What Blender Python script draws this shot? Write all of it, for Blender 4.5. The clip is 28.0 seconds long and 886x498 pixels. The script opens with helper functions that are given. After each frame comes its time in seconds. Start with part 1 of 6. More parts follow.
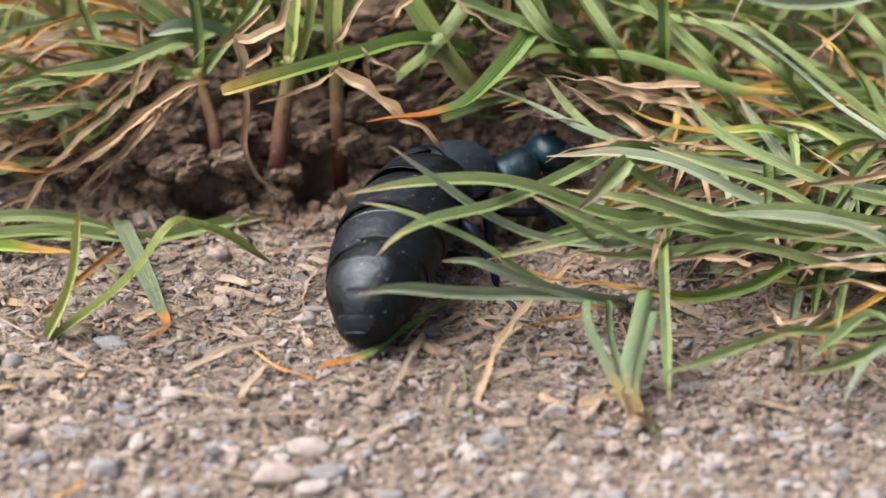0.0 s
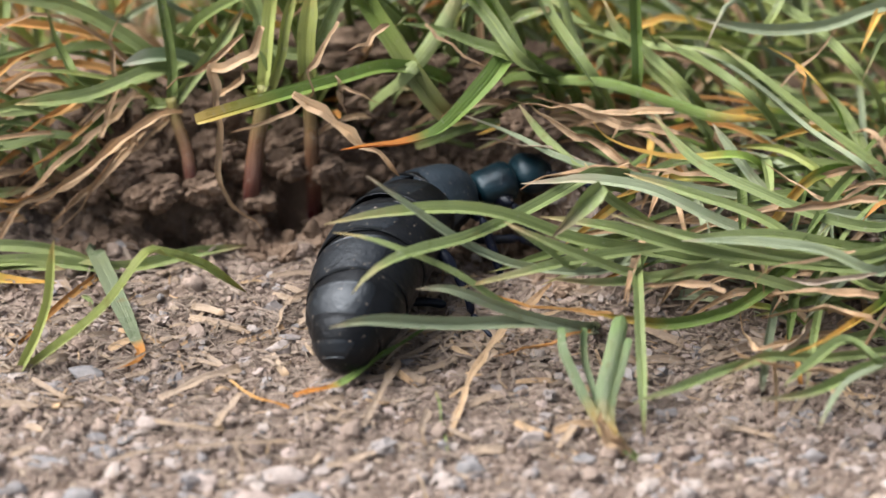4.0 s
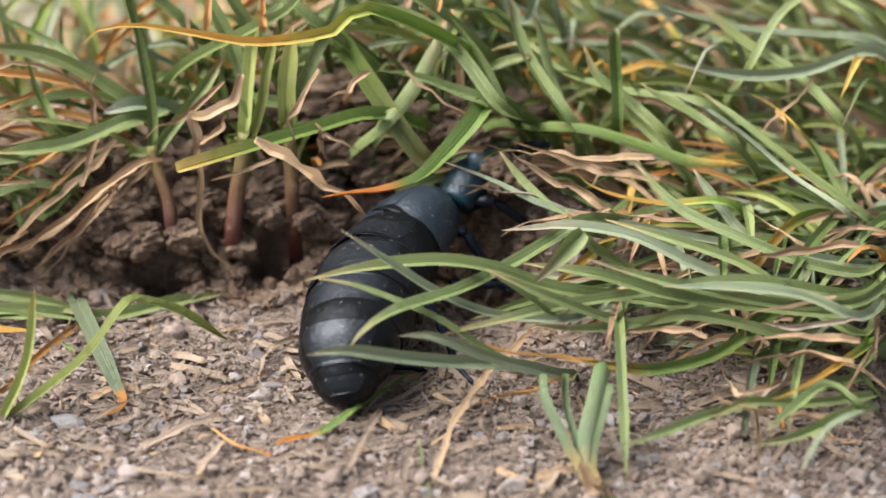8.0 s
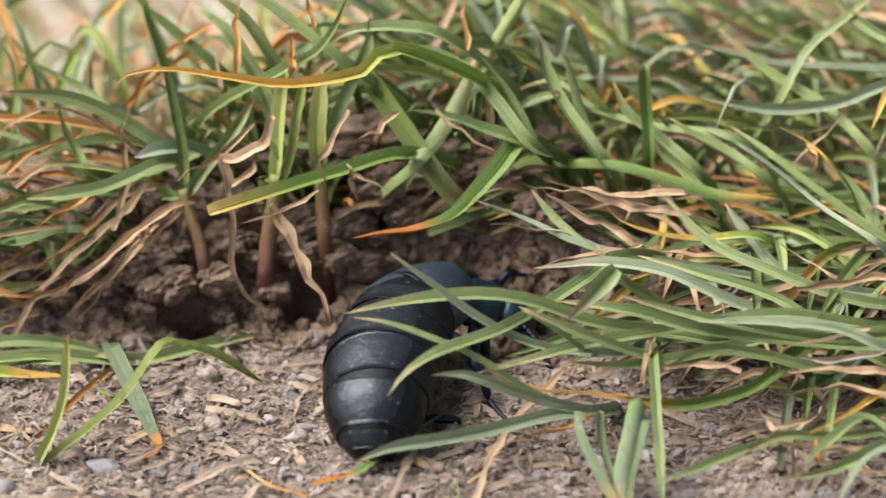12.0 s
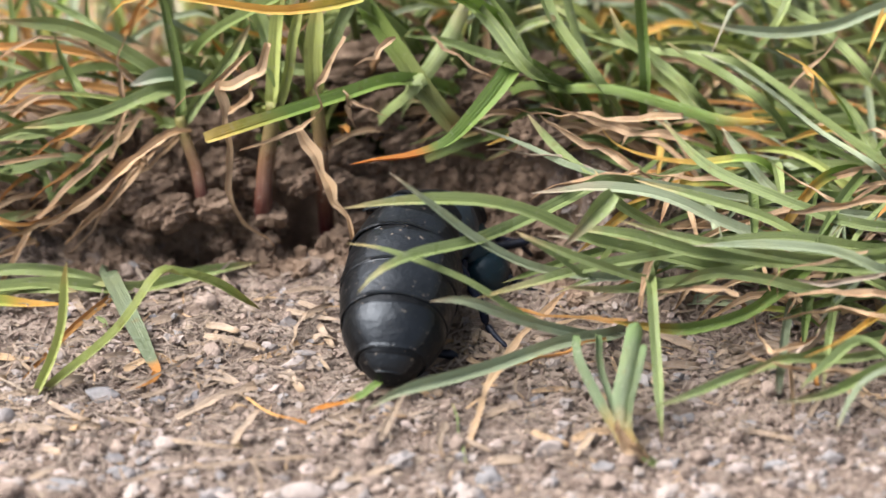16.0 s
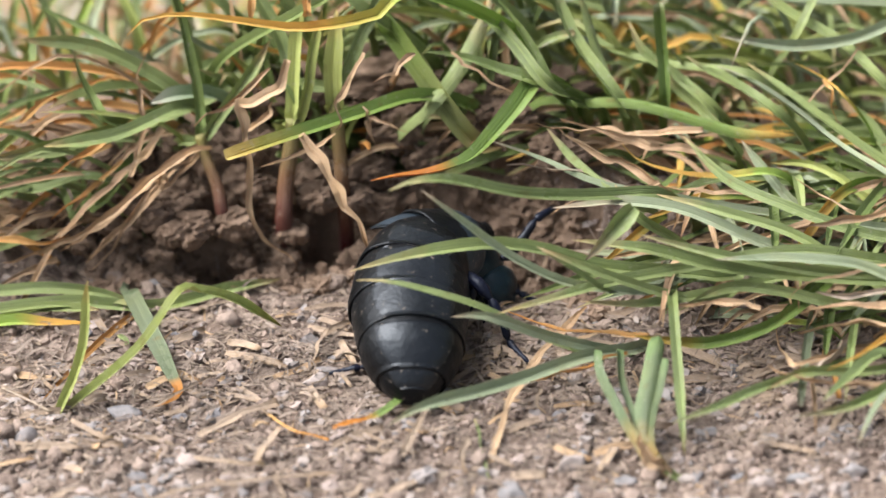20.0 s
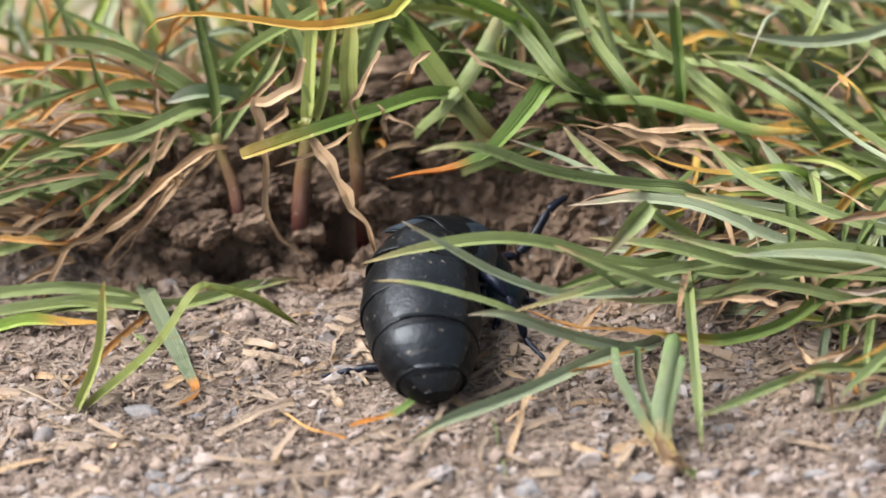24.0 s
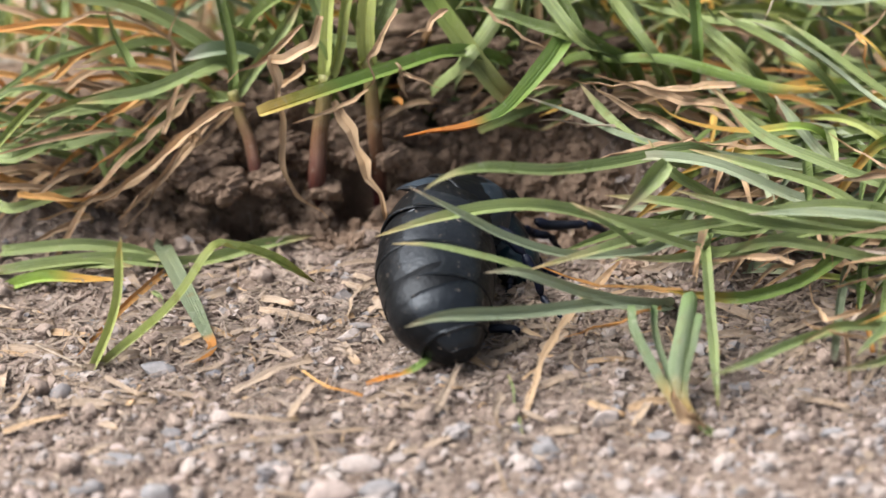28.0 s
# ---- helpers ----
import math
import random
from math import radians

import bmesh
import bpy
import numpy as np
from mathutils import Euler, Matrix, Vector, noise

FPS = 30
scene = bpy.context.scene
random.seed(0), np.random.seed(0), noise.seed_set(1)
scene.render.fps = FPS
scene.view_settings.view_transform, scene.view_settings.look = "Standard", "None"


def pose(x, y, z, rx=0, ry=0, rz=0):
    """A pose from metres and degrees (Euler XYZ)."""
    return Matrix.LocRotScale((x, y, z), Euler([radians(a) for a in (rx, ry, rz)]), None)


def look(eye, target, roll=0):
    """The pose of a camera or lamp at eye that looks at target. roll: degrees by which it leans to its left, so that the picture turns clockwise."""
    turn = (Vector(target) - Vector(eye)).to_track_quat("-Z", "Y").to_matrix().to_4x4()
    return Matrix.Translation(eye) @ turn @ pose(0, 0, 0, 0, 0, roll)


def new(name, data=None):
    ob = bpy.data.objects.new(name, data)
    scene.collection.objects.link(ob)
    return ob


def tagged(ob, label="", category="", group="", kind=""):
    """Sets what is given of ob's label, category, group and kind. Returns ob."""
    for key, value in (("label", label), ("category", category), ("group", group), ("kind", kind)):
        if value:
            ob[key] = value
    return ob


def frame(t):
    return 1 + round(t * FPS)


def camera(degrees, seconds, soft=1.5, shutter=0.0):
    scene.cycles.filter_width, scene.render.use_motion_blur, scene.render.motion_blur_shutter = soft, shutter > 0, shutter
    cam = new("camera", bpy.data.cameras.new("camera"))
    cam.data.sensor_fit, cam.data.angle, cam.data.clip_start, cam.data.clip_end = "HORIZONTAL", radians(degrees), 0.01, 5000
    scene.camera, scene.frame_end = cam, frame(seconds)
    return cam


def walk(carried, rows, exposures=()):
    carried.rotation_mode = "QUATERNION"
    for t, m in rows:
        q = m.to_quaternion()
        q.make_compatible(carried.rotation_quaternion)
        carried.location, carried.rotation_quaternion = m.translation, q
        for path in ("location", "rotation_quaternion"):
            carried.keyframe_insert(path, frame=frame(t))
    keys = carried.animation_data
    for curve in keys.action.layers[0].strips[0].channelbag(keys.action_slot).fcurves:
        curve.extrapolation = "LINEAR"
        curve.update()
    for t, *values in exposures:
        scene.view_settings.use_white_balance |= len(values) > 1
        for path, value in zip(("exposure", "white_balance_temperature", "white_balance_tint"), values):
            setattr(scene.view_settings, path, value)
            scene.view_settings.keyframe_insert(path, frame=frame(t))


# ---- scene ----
cam = camera(10.0, 28.0, soft=1.5)
cam.data.dof.use_dof = True
cam.data.dof.focus_distance = 0.550
cam.data.dof.aperture_fstop = 17.0
# the hand-held camera stays at one place: seconds, turn to the left, turn upwards, roll (degrees)
EYE = (0.0000, -0.4749, 0.2968)
SWAY = [
    (0.0, 0.000, 0.000, 0.00),
    (0.5, -0.014, -0.015, 0.20),
    (1.0, -0.112, -0.033, 0.20),
    (1.5, -0.150, -0.081, 0.31),
    (2.0, -0.202, -0.077, 0.09),
    (2.5, -0.242, -0.053, -0.03),
    (3.0, -0.189, 0.108, -0.07),
    (3.5, -0.209, 0.240, -0.23),
    (5.5, -0.416, 0.523, -0.41),
    (6.0, -0.430, 0.683, -0.45),
    (6.5, -0.425, 0.870, -0.45),
    (7.0, -0.487, 0.915, -0.46),
    (7.5, -0.482, 0.901, -0.58),
    (8.0, -0.497, 0.847, -0.61),
    (8.5, -0.515, 0.810, -0.70),
    (9.0, -0.457, 0.872, -0.85),
    (9.5, -0.408, 0.941, -0.90),
    (10.0, -0.350, 0.924, -1.14),
    (10.5, -0.281, 0.831, -1.25),
    (11.0, -0.166, 0.863, -1.37),
    (11.5, -0.178, 1.035, -1.23),
    (12.0, -0.111, 1.292, -1.51),
    (12.5, -0.119, 1.425, -1.48),
    (14.5, -0.065, 1.435, -1.57),
    (15.0, -0.090, 1.056, -1.64),
    (15.5, -0.166, 0.768, -1.75),
    (16.0, -0.134, 0.454, -1.92),
    (16.5, -0.102, 0.045, -2.01),
    (17.0, -0.038, -0.178, -2.11),
    (17.5, -0.004, -0.133, -2.32),
    (18.0, -0.048, 0.178, -2.15),
    (18.5, -0.004, 0.340, -2.35),
    (19.0, 0.044, 0.358, -2.34),
    (19.5, 0.095, 0.481, -2.32),
    (20.0, 0.106, 0.630, -2.35),
    (20.5, 0.178, 0.868, -2.32),
    (21.0, 0.191, 0.930, -2.32),
    (21.5, 0.269, 0.706, -2.43),
    (23.5, 0.211, 0.574, -2.40),
    (24.0, 0.294, 0.607, -2.62),
    (24.5, 0.361, 0.523, -2.60),
    (25.0, 0.353, 0.580, -2.49),
    (25.5, 0.361, 0.782, -2.51),
    (26.0, 0.366, 0.805, -2.44),
    (26.5, 0.374, 0.588, -2.49),
    (27.0, 0.412, 0.303, -2.61),
    (27.5, 0.457, 0.146, -2.53),
    (28.0, 0.484, 0.128, -2.51),
]
AIM = look(EYE, (0, 0, 0))
walk(cam, [(t, AIM @ pose(0, 0, 0, 0, 0, roll) @ pose(0, 0, 0, 0, left, 0) @ pose(0, 0, 0, up, 0, 0)) for t, left, up, roll in SWAY],
     exposures=((0, 1.24, 6550, 12), (12, 1.27, 6550, 12), (15, 1.46, 6550, 13), (18, 1.43, 6550, 13), (21, 1.39, 6550, 12), (28, 1.32, 6550, 12)))

# ---- world, sun, exposure ----
world = bpy.data.worlds.new("overcast_sky")
world.use_nodes = True
wn = world.node_tree.nodes
wl = world.node_tree.links
sky = wn.new("ShaderNodeTexSky")
sky.sky_type = "NISHITA"
sky.sun_disc = False
sky.sun_elevation = radians(54)
sky.sun_rotation = radians(-82)
sky.air_density = 1.0
sky.dust_density = 4.0
haze = wn.new("ShaderNodeHueSaturation")
haze.inputs["Saturation"].default_value = 0.5
wl.new(sky.outputs[0], haze.inputs["Color"])
wl.new(haze.outputs[0], wn["Background"].inputs["Color"])
wn["Background"].inputs["Strength"].default_value = 0.070
scene.world = world

sun = new("sun", bpy.data.lights.new("sun", "SUN"))
sun.data.energy = 3.0
sun.data.angle = radians(52)
sun.data.color = (1.0, 0.985, 0.965)
sun.matrix_world = look((-0.56, 0.08, 0.83), (0, 0, 0))
scene.view_settings.exposure = 1.32

# ---- materials ----
MM = 0.001
materials = {}


def material(name):
    m = bpy.data.materials.new(name)
    m.use_nodes = True
    return m, m.node_tree.nodes, m.node_tree.links, m.node_tree.nodes["Principled BSDF"]


def mixed(nodes, links, fac, a, b, mode="MIX"):
    n = nodes.new("ShaderNodeMix")
    n.data_type, n.blend_type = "RGBA", mode
    for socket, value in ((n.inputs["Factor"], fac), (n.inputs["A"], a), (n.inputs["B"], b)):
        if isinstance(value, bpy.types.NodeSocket):
            links.new(value, socket)
        elif isinstance(value, (int, float)):
            socket.default_value = value
        else:
            socket.default_value = (*value, 1)
    return n.outputs["Result"]


def ramp(nodes, links, value, stops):
    n = nodes.new("ShaderNodeValToRGB")
    e = n.color_ramp.elements
    while len(e) < len(stops):
        e.new(0.5)
    for s, (p, c) in zip(e, stops):
        s.position = p
        s.color = (c, c, c, 1) if isinstance(c, (int, float)) else (*c, 1)
    links.new(value, n.inputs[0])
    return n.outputs["Color"]


def maths(nodes, links, op, a, b=0.0):
    n = nodes.new("ShaderNodeMath")
    n.operation = op
    for socket, value in zip(n.inputs, (a, b)):
        if isinstance(value, bpy.types.NodeSocket):
            links.new(value, socket)
        else:
            socket.default_value = value
    return n.outputs[0]


def noisy(nodes, links, vector, scale, detail=4.0, rough=0.6, kind="ShaderNodeTexNoise"):
    n = nodes.new(kind)
    n.inputs["Scale"].default_value = scale
    if kind == "ShaderNodeTexNoise":
        n.inputs["Detail"].default_value = detail
        n.inputs["Roughness"].default_value = rough
    links.new(vector, n.inputs["Vector"])
    return n.outputs[0]


def bumped(nodes, links, bsdf, height, strength, distance):
    n = nodes.new("ShaderNodeBump")
    n.inputs["Strength"].default_value = strength
    n.inputs["Distance"].default_value = distance
    links.new(height, n.inputs["Height"])
    links.new(n.outputs[0], bsdf.inputs["Normal"])


def leaf_material(name, low, high, tip, tip_from, tip_to, root=None, root_to=0.15, rough=0.33, glow=0.26, islands=False, blotch=0.0, blotch_colour=(0.2, 0.13, 0.03)):
    """A grass blade: colour from root to tip along v, veins across u."""
    m, nodes, links, bsdf = material(name)
    uv = nodes.new("ShaderNodeUVMap")
    split = nodes.new("ShaderNodeSeparateXYZ")
    links.new(uv.outputs[0], split.inputs[0])
    u, v = split.outputs[0], split.outputs[1]
    if islands:
        rnd = nodes.new("ShaderNodeNewGeometry").outputs["Random Per Island"]
    else:
        rnd = nodes.new("ShaderNodeObjectInfo").outputs["Random"]
    place = nodes.new("ShaderNodeTexCoord").outputs["Object"]
    grain = noisy(nodes, links, place, 260.0, 5.0)
    broad = noisy(nodes, links, place, 60.0, 2.0)
    body = mixed(nodes, links, rnd, low, high)
    body = mixed(nodes, links, maths(nodes, links, "MULTIPLY", broad, 0.45), body, tuple(min(1, c * 1.3) for c in high))
    stretch = nodes.new("ShaderNodeMapping")
    stretch.inputs["Scale"].default_value = (9.0, 2.5, 1.0)
    links.new(uv.outputs[0], stretch.inputs["Vector"])
    shift = nodes.new("ShaderNodeCombineXYZ")
    links.new(maths(nodes, links, "MULTIPLY", rnd, 57.0), shift.inputs[0])
    links.new(shift.outputs[0], stretch.inputs["Location"])
    streak = noisy(nodes, links, stretch.outputs[0], 1.6, 4.0, 0.65)
    rib = ramp(nodes, links, maths(nodes, links, "ABSOLUTE", maths(nodes, links, "SUBTRACT", u, 0.5)), ((0.0, 0.5), (0.07, 0.0), (0.38, 0.0), (0.5, 0.45)))
    body = mixed(nodes, links, ramp(nodes, links, streak, ((0.42, 0.0), (0.74, 0.5))), body, tuple(min(1, c * 1.55 + 0.01) for c in high))
    body = mixed(nodes, links, maths(nodes, links, "MULTIPLY", rib, 0.5), body, tuple(min(1, c * 1.5 + 0.02) for c in high))
    wobble = maths(nodes, links, "ADD", v, maths(nodes, links, "MULTIPLY", maths(nodes, links, "SUBTRACT", grain, 0.5), 0.22))
    wobble = maths(nodes, links, "ADD", wobble, maths(nodes, links, "MULTIPLY", maths(nodes, links, "SUBTRACT", rnd, 0.5), 0.12))
    body = mixed(nodes, links, ramp(nodes, links, wobble, ((tip_from, 0.0), (tip_to, 1.0))), body, tip)
    if root:
        body = mixed(nodes, links, ramp(nodes, links, wobble, ((root_to * 0.3, 1.0), (root_to, 0.0))), body, root)
    body = mixed(nodes, links, ramp(nodes, links, streak, ((0.28, 0.5), (0.44, 0.0))), body, (0.5, 0.5, 0.45), "MULTIPLY")
    ribs = maths(nodes, links, "SINE", maths(nodes, links, "MULTIPLY", u, 46.0))
    body = mixed(nodes, links, ramp(nodes, links, ribs, ((0.0, 0.09), (0.25, 0.0))), body, (0.6, 0.64, 0.5), "MULTIPLY")
    sallow = ramp(nodes, links, noisy(nodes, links, place, 170.0, 3.0), ((0.5, 0.0), (0.72, 0.45)))
    body = mixed(nodes, links, sallow, body, (1.2, 1.08, 0.8), "MULTIPLY")
    bloom = ramp(nodes, links, noisy(nodes, links, stretch.outputs[0], 0.9, 3.0, 0.7), ((0.52, 0.0), (0.72, 0.24)))
    body = mixed(nodes, links, bloom, body, tuple(0.72 * c + 0.13 for c in high))
    if blotch:
        spots = ramp(nodes, links, noisy(nodes, links, place, 420.0, 3.0), ((0.62, 0.0), (0.7, blotch)))
        body = mixed(nodes, links, spots, body, blotch_colour)
    dust = ramp(nodes, links, noisy(nodes, links, place, 1300.0, 3.0, 0.6), ((0.62, 0.0), (0.70, 0.28)))
    body = mixed(nodes, links, dust, body, (0.52, 0.50, 0.42))
    links.new(body, bsdf.inputs["Base Color"])
    links.new(ramp(nodes, links, grain, ((0.3, rough - 0.1), (0.7, rough + 0.12))), bsdf.inputs["Roughness"])
    bumped(nodes, links, bsdf, maths(nodes, links, "ADD", maths(nodes, links, "ADD", streak, maths(nodes, links, "MULTIPLY", ribs, 0.1)), maths(nodes, links, "MULTIPLY", grain, 0.7)), 0.7, 0.0003)
    clear = nodes.new("ShaderNodeBsdfTranslucent")
    links.new(body, clear.inputs["Color"])
    blend = nodes.new("ShaderNodeMixShader")
    blend.inputs[0].default_value = glow
    links.new(bsdf.outputs[0], blend.inputs[1])
    links.new(clear.outputs[0], blend.inputs[2])
    links.new(blend.outputs[0], nodes["Material Output"].inputs["Surface"])
    materials[name] = m
    return m


STRAW = (0.50, 0.34, 0.19)
ORANGE = (0.62, 0.27, 0.05)
YELLOW = (0.62, 0.42, 0.08)
for joined in (False, True):
    end = "_mass" if joined else ""
    leaf_material("green" + end, (0.126, 0.186, 0.061), (0.335, 0.410, 0.164), (0.62, 0.50, 0.27), 0.85, 1.0, (0.3, 0.3, 0.12), 0.12, islands=joined, blotch=0.3)
    leaf_material("darkgreen" + end, (0.107, 0.165, 0.045), (0.209, 0.277, 0.084), (0.3, 0.3, 0.1), 0.92, 1.0, islands=joined, blotch=0.15)
    leaf_material("paleblue" + end, (0.174, 0.230, 0.130), (0.420, 0.486, 0.322), (0.62, 0.52, 0.38), 0.87, 1.0, islands=joined, blotch=0.25)
    leaf_material("yellowgreen" + end, (0.218, 0.277, 0.069), (0.458, 0.516, 0.173), (0.52, 0.42, 0.14), 0.88, 1.0, (0.40, 0.34, 0.14), 0.1, islands=joined, blotch=0.35)
    leaf_material("yellowtip" + end, (0.200, 0.346, 0.062), (0.360, 0.495, 0.112), (0.88, 0.58, 0.15), 0.42, 0.66, islands=joined, blotch=0.25, blotch_colour=(0.45, 0.15, 0.03))
    leaf_material("orange" + end, (0.638, 0.330, 0.088), (0.726, 0.440, 0.176), (0.66, 0.30, 0.07), 0.3, 1.0, islands=joined, blotch=0.4, rough=0.55)
    leaf_material("straw" + end, (0.37, 0.232, 0.130), (0.57, 0.405, 0.250), (0.48, 0.29, 0.15), 0.75, 1.0, islands=joined, rough=0.62, blotch=0.45, glow=0.15)
leaf_material("litter_mass", (0.17, 0.13, 0.103), (0.40, 0.32, 0.262), (0.34, 0.25, 0.17), 0.8, 1.0, islands=True, rough=0.75, blotch=0.4, glow=0.08)
leaf_material("oldstraw", (0.25, 0.18, 0.125), (0.41, 0.315, 0.235), (0.38, 0.27, 0.18), 0.8, 1.0, rough=0.75, blotch=0.5, glow=0.06)
leaf_material("yellowend", (0.11, 0.19, 0.035), (0.2, 0.29, 0.07), (0.62, 0.36, 0.06), 0.80, 0.97, blotch=0.4)
leaf_material("orangetip", (0.13, 0.23, 0.05), (0.2, 0.29, 0.07), (0.68, 0.27, 0.05), 0.7, 0.78)
leaf_material("broadtip", (0.135, 0.175, 0.10), (0.17, 0.21, 0.125), (0.66, 0.28, 0.06), 0.72, 0.8, blotch=0.5)
leaf_material("greyleaf", (0.22, 0.30, 0.18), (0.28, 0.36, 0.22), (0.55, 0.52, 0.45), 0.7, 1.0)
leaf_material("whitestraw", (0.45, 0.36, 0.272), (0.55, 0.46, 0.362), (0.5, 0.41, 0.32), 0.7, 1.0, rough=0.6)
leaf_material("palestub", (0.26, 0.34, 0.12), (0.3, 0.38, 0.15), (0.58, 0.48, 0.33), 0.45, 0.95)
leaf_material("greenstub", (0.12, 0.2, 0.05), (0.16, 0.24, 0.06), (0.2, 0.22, 0.1), 0.9, 1.0)
leaf_material("cutblade", (0.15, 0.25, 0.05), (0.2, 0.3, 0.07), (0.55, 0.42, 0.12), 0.78, 0.97, blotch=0.6)
leaf_material("sproutleaf", (0.125, 0.180, 0.085), (0.17, 0.232, 0.115), (0.2, 0.3, 0.12), 0.9, 1.0, (0.56, 0.33, 0.10), 0.52, blotch=0.3)
leaf_material("stem", (0.25, 0.155, 0.07), (0.29, 0.18, 0.085), (0.24, 0.25, 0.075), 0.62, 1.0, (0.085, 0.020, 0.022), 1.15, glow=0.05, blotch=0.4)
leaf_material("sheath", (0.24, 0.27, 0.1), (0.28, 0.31, 0.12), (0.17, 0.26, 0.05), 0.45, 0.9, (0.30, 0.19, 0.09), 0.4, glow=0.15)


def earth_material(name, dark, mid, pale, scale=1.0, rnd=None):
    m, nodes, links, bsdf = material(name)
    place = nodes.new("ShaderNodeTexCoord").outputs["Object"]
    broad = noisy(nodes, links, place, 45.0 * scale, 4.0)
    grain = noisy(nodes, links, place, 420.0 * scale, 8.0, 0.72)
    fine = noisy(nodes, links, place, 1500.0 * scale, 4.0, 0.7)
    body = mixed(nodes, links, ramp(nodes, links, broad, ((0.35, 0.0), (0.65, 1.0))), dark, mid)
    body = mixed(nodes, links, ramp(nodes, links, grain, ((0.42, 0.0), (0.68, 1.0))), body, pale)
    body = mixed(nodes, links, ramp(nodes, links, fine, ((0.3, 0.55), (0.55, 0.0))), body, tuple(c * 0.45 for c in dark))
    if rnd == "island":
        r = nodes.new("ShaderNodeNewGeometry").outputs["Random Per Island"]
        body = mixed(nodes, links, ramp(nodes, links, r, ((0.0, 0.0), (1.0, 0.75))), body, pale)
    if rnd == "object":
        r = nodes.new("ShaderNodeObjectInfo").outputs["Random"]
        body = mixed(nodes, links, ramp(nodes, links, r, ((0.0, 0.0), (1.0, 0.75))), body, pale)
    links.new(body, bsdf.inputs["Base Color"])
    bsdf.inputs["Roughness"].default_value = 0.95
    bsdf.inputs["Specular IOR Level"].default_value = 0.15
    bumped(nodes, links, bsdf, maths(nodes, links, "ADD", grain, fine), 0.8, 0.0006)
    materials[name] = m
    return m


earth_material("soil", (0.115, 0.083, 0.064), (0.225, 0.172, 0.138), (0.46, 0.375, 0.315))
earth_material("crumb", (0.098, 0.069, 0.053), (0.205, 0.152, 0.122), (0.44, 0.35, 0.295), 1.4, "island")

earth_material("clod", (0.098, 0.069, 0.053), (0.205, 0.152, 0.122), (0.44, 0.35, 0.295), 1.4, "object")
# topsoil of the bank, darkened further in place of the shade under the turf
earth_material("shaded_topsoil", (0.052, 0.032, 0.021), (0.160, 0.106, 0.072), (0.36, 0.262, 0.192), 1.2, "island")

earth_material("dry_earth", (0.30, 0.25, 0.19), (0.46, 0.39, 0.31), (0.62, 0.54, 0.45), 0.6)
earth_material("flake", (0.2, 0.15, 0.105), (0.36, 0.28, 0.21), (0.50, 0.41, 0.32), 1.4, "island")


def stone_material(name, islands, tones):
    m, nodes, links, bsdf = material(name)
    place = nodes.new("ShaderNodeTexCoord").outputs["Object"]
    if islands:
        r = nodes.new("ShaderNodeNewGeometry").outputs["Random Per Island"]
    else:
        r = nodes.new("ShaderNodeObjectInfo").outputs["Random"]
    n = len(tones)
    tone = ramp(nodes, links, r, [(i / n, c) for i, c in enumerate(tones)])
    grain = noisy(nodes, links, place, 900.0, 6.0, 0.7)
    broad = noisy(nodes, links, place, 250.0, 3.0)
    tone = mixed(nodes, links, ramp(nodes, links, broad, ((0.4, 0.0), (0.7, 0.5))), tone, (0.38, 0.30, 0.25))
    tone = mixed(nodes, links, ramp(nodes, links, grain, ((0.35, 0.5), (0.55, 0.0))), tone, (0.12, 0.11, 0.1))
    links.new(tone, bsdf.inputs["Base Color"])
    bsdf.inputs["Roughness"].default_value = 0.8
    bsdf.inputs["Specular IOR Level"].default_value = 0.3
    bumped(nodes, links, bsdf, grain, 0.5, 0.0003)
    materials[name] = m
    return m


TONES = [(0.26, 0.24, 0.235), (0.36, 0.31, 0.285), (0.40, 0.315, 0.28), (0.30, 0.285, 0.282), (0.18, 0.178, 0.19), (0.40, 0.35, 0.32)]
stone_material("gravel", True, TONES)
stone_material("pebble", False, TONES)
stone_material("pebble_pale", False, [(0.36, 0.31, 0.288), (0.41, 0.36, 0.335)])
stone_material("pebble_grey", False, [(0.19, 0.19, 0.2), (0.25, 0.25, 0.26)])


def shell_material(name, colour, sheen, rough, dust, gloss=0.5):
    m, nodes, links, bsdf = material(name)
    place = nodes.new("ShaderNodeTexCoord").outputs["Object"]
    grain = noisy(nodes, links, place, 900.0, 4.0, 0.6)
    broad = noisy(nodes, links, place, 180.0, 3.0)
    specks = ramp(nodes, links, noisy(nodes, links, place, 1500.0, 3.0, 0.6), ((0.655, 0.0), (0.73, dust)))
    tone = mixed(nodes, links, ramp(nodes, links, broad, ((0.35, 0.0), (0.7, 1.0))), colour, sheen)
    tone = mixed(nodes, links, specks, tone, (0.30, 0.25, 0.2))
    links.new(tone, bsdf.inputs["Base Color"])
    links.new(ramp(nodes, links, broad, ((0.3, rough), (0.7, rough + 0.12))), bsdf.inputs["Roughness"])
    bsdf.inputs["Specular IOR Level"].default_value = gloss
    bsdf.inputs["Specular Tint"].default_value = (0.82, 0.91, 1.0, 1)
    wrinkle = maths(nodes, links, "ADD", maths(nodes, links, "MULTIPLY", grain, 0.5), noisy(nodes, links, place, 320.0, 3.0, 0.6))
    wrinkle = maths(nodes, links, "ADD", wrinkle, maths(nodes, links, "MULTIPLY", noisy(nodes, links, place, 2200.0, 2.0, 0.5), 0.3))
    bumped(nodes, links, bsdf, wrinkle, 0.34, 0.0005)
    materials[name] = m
    return m


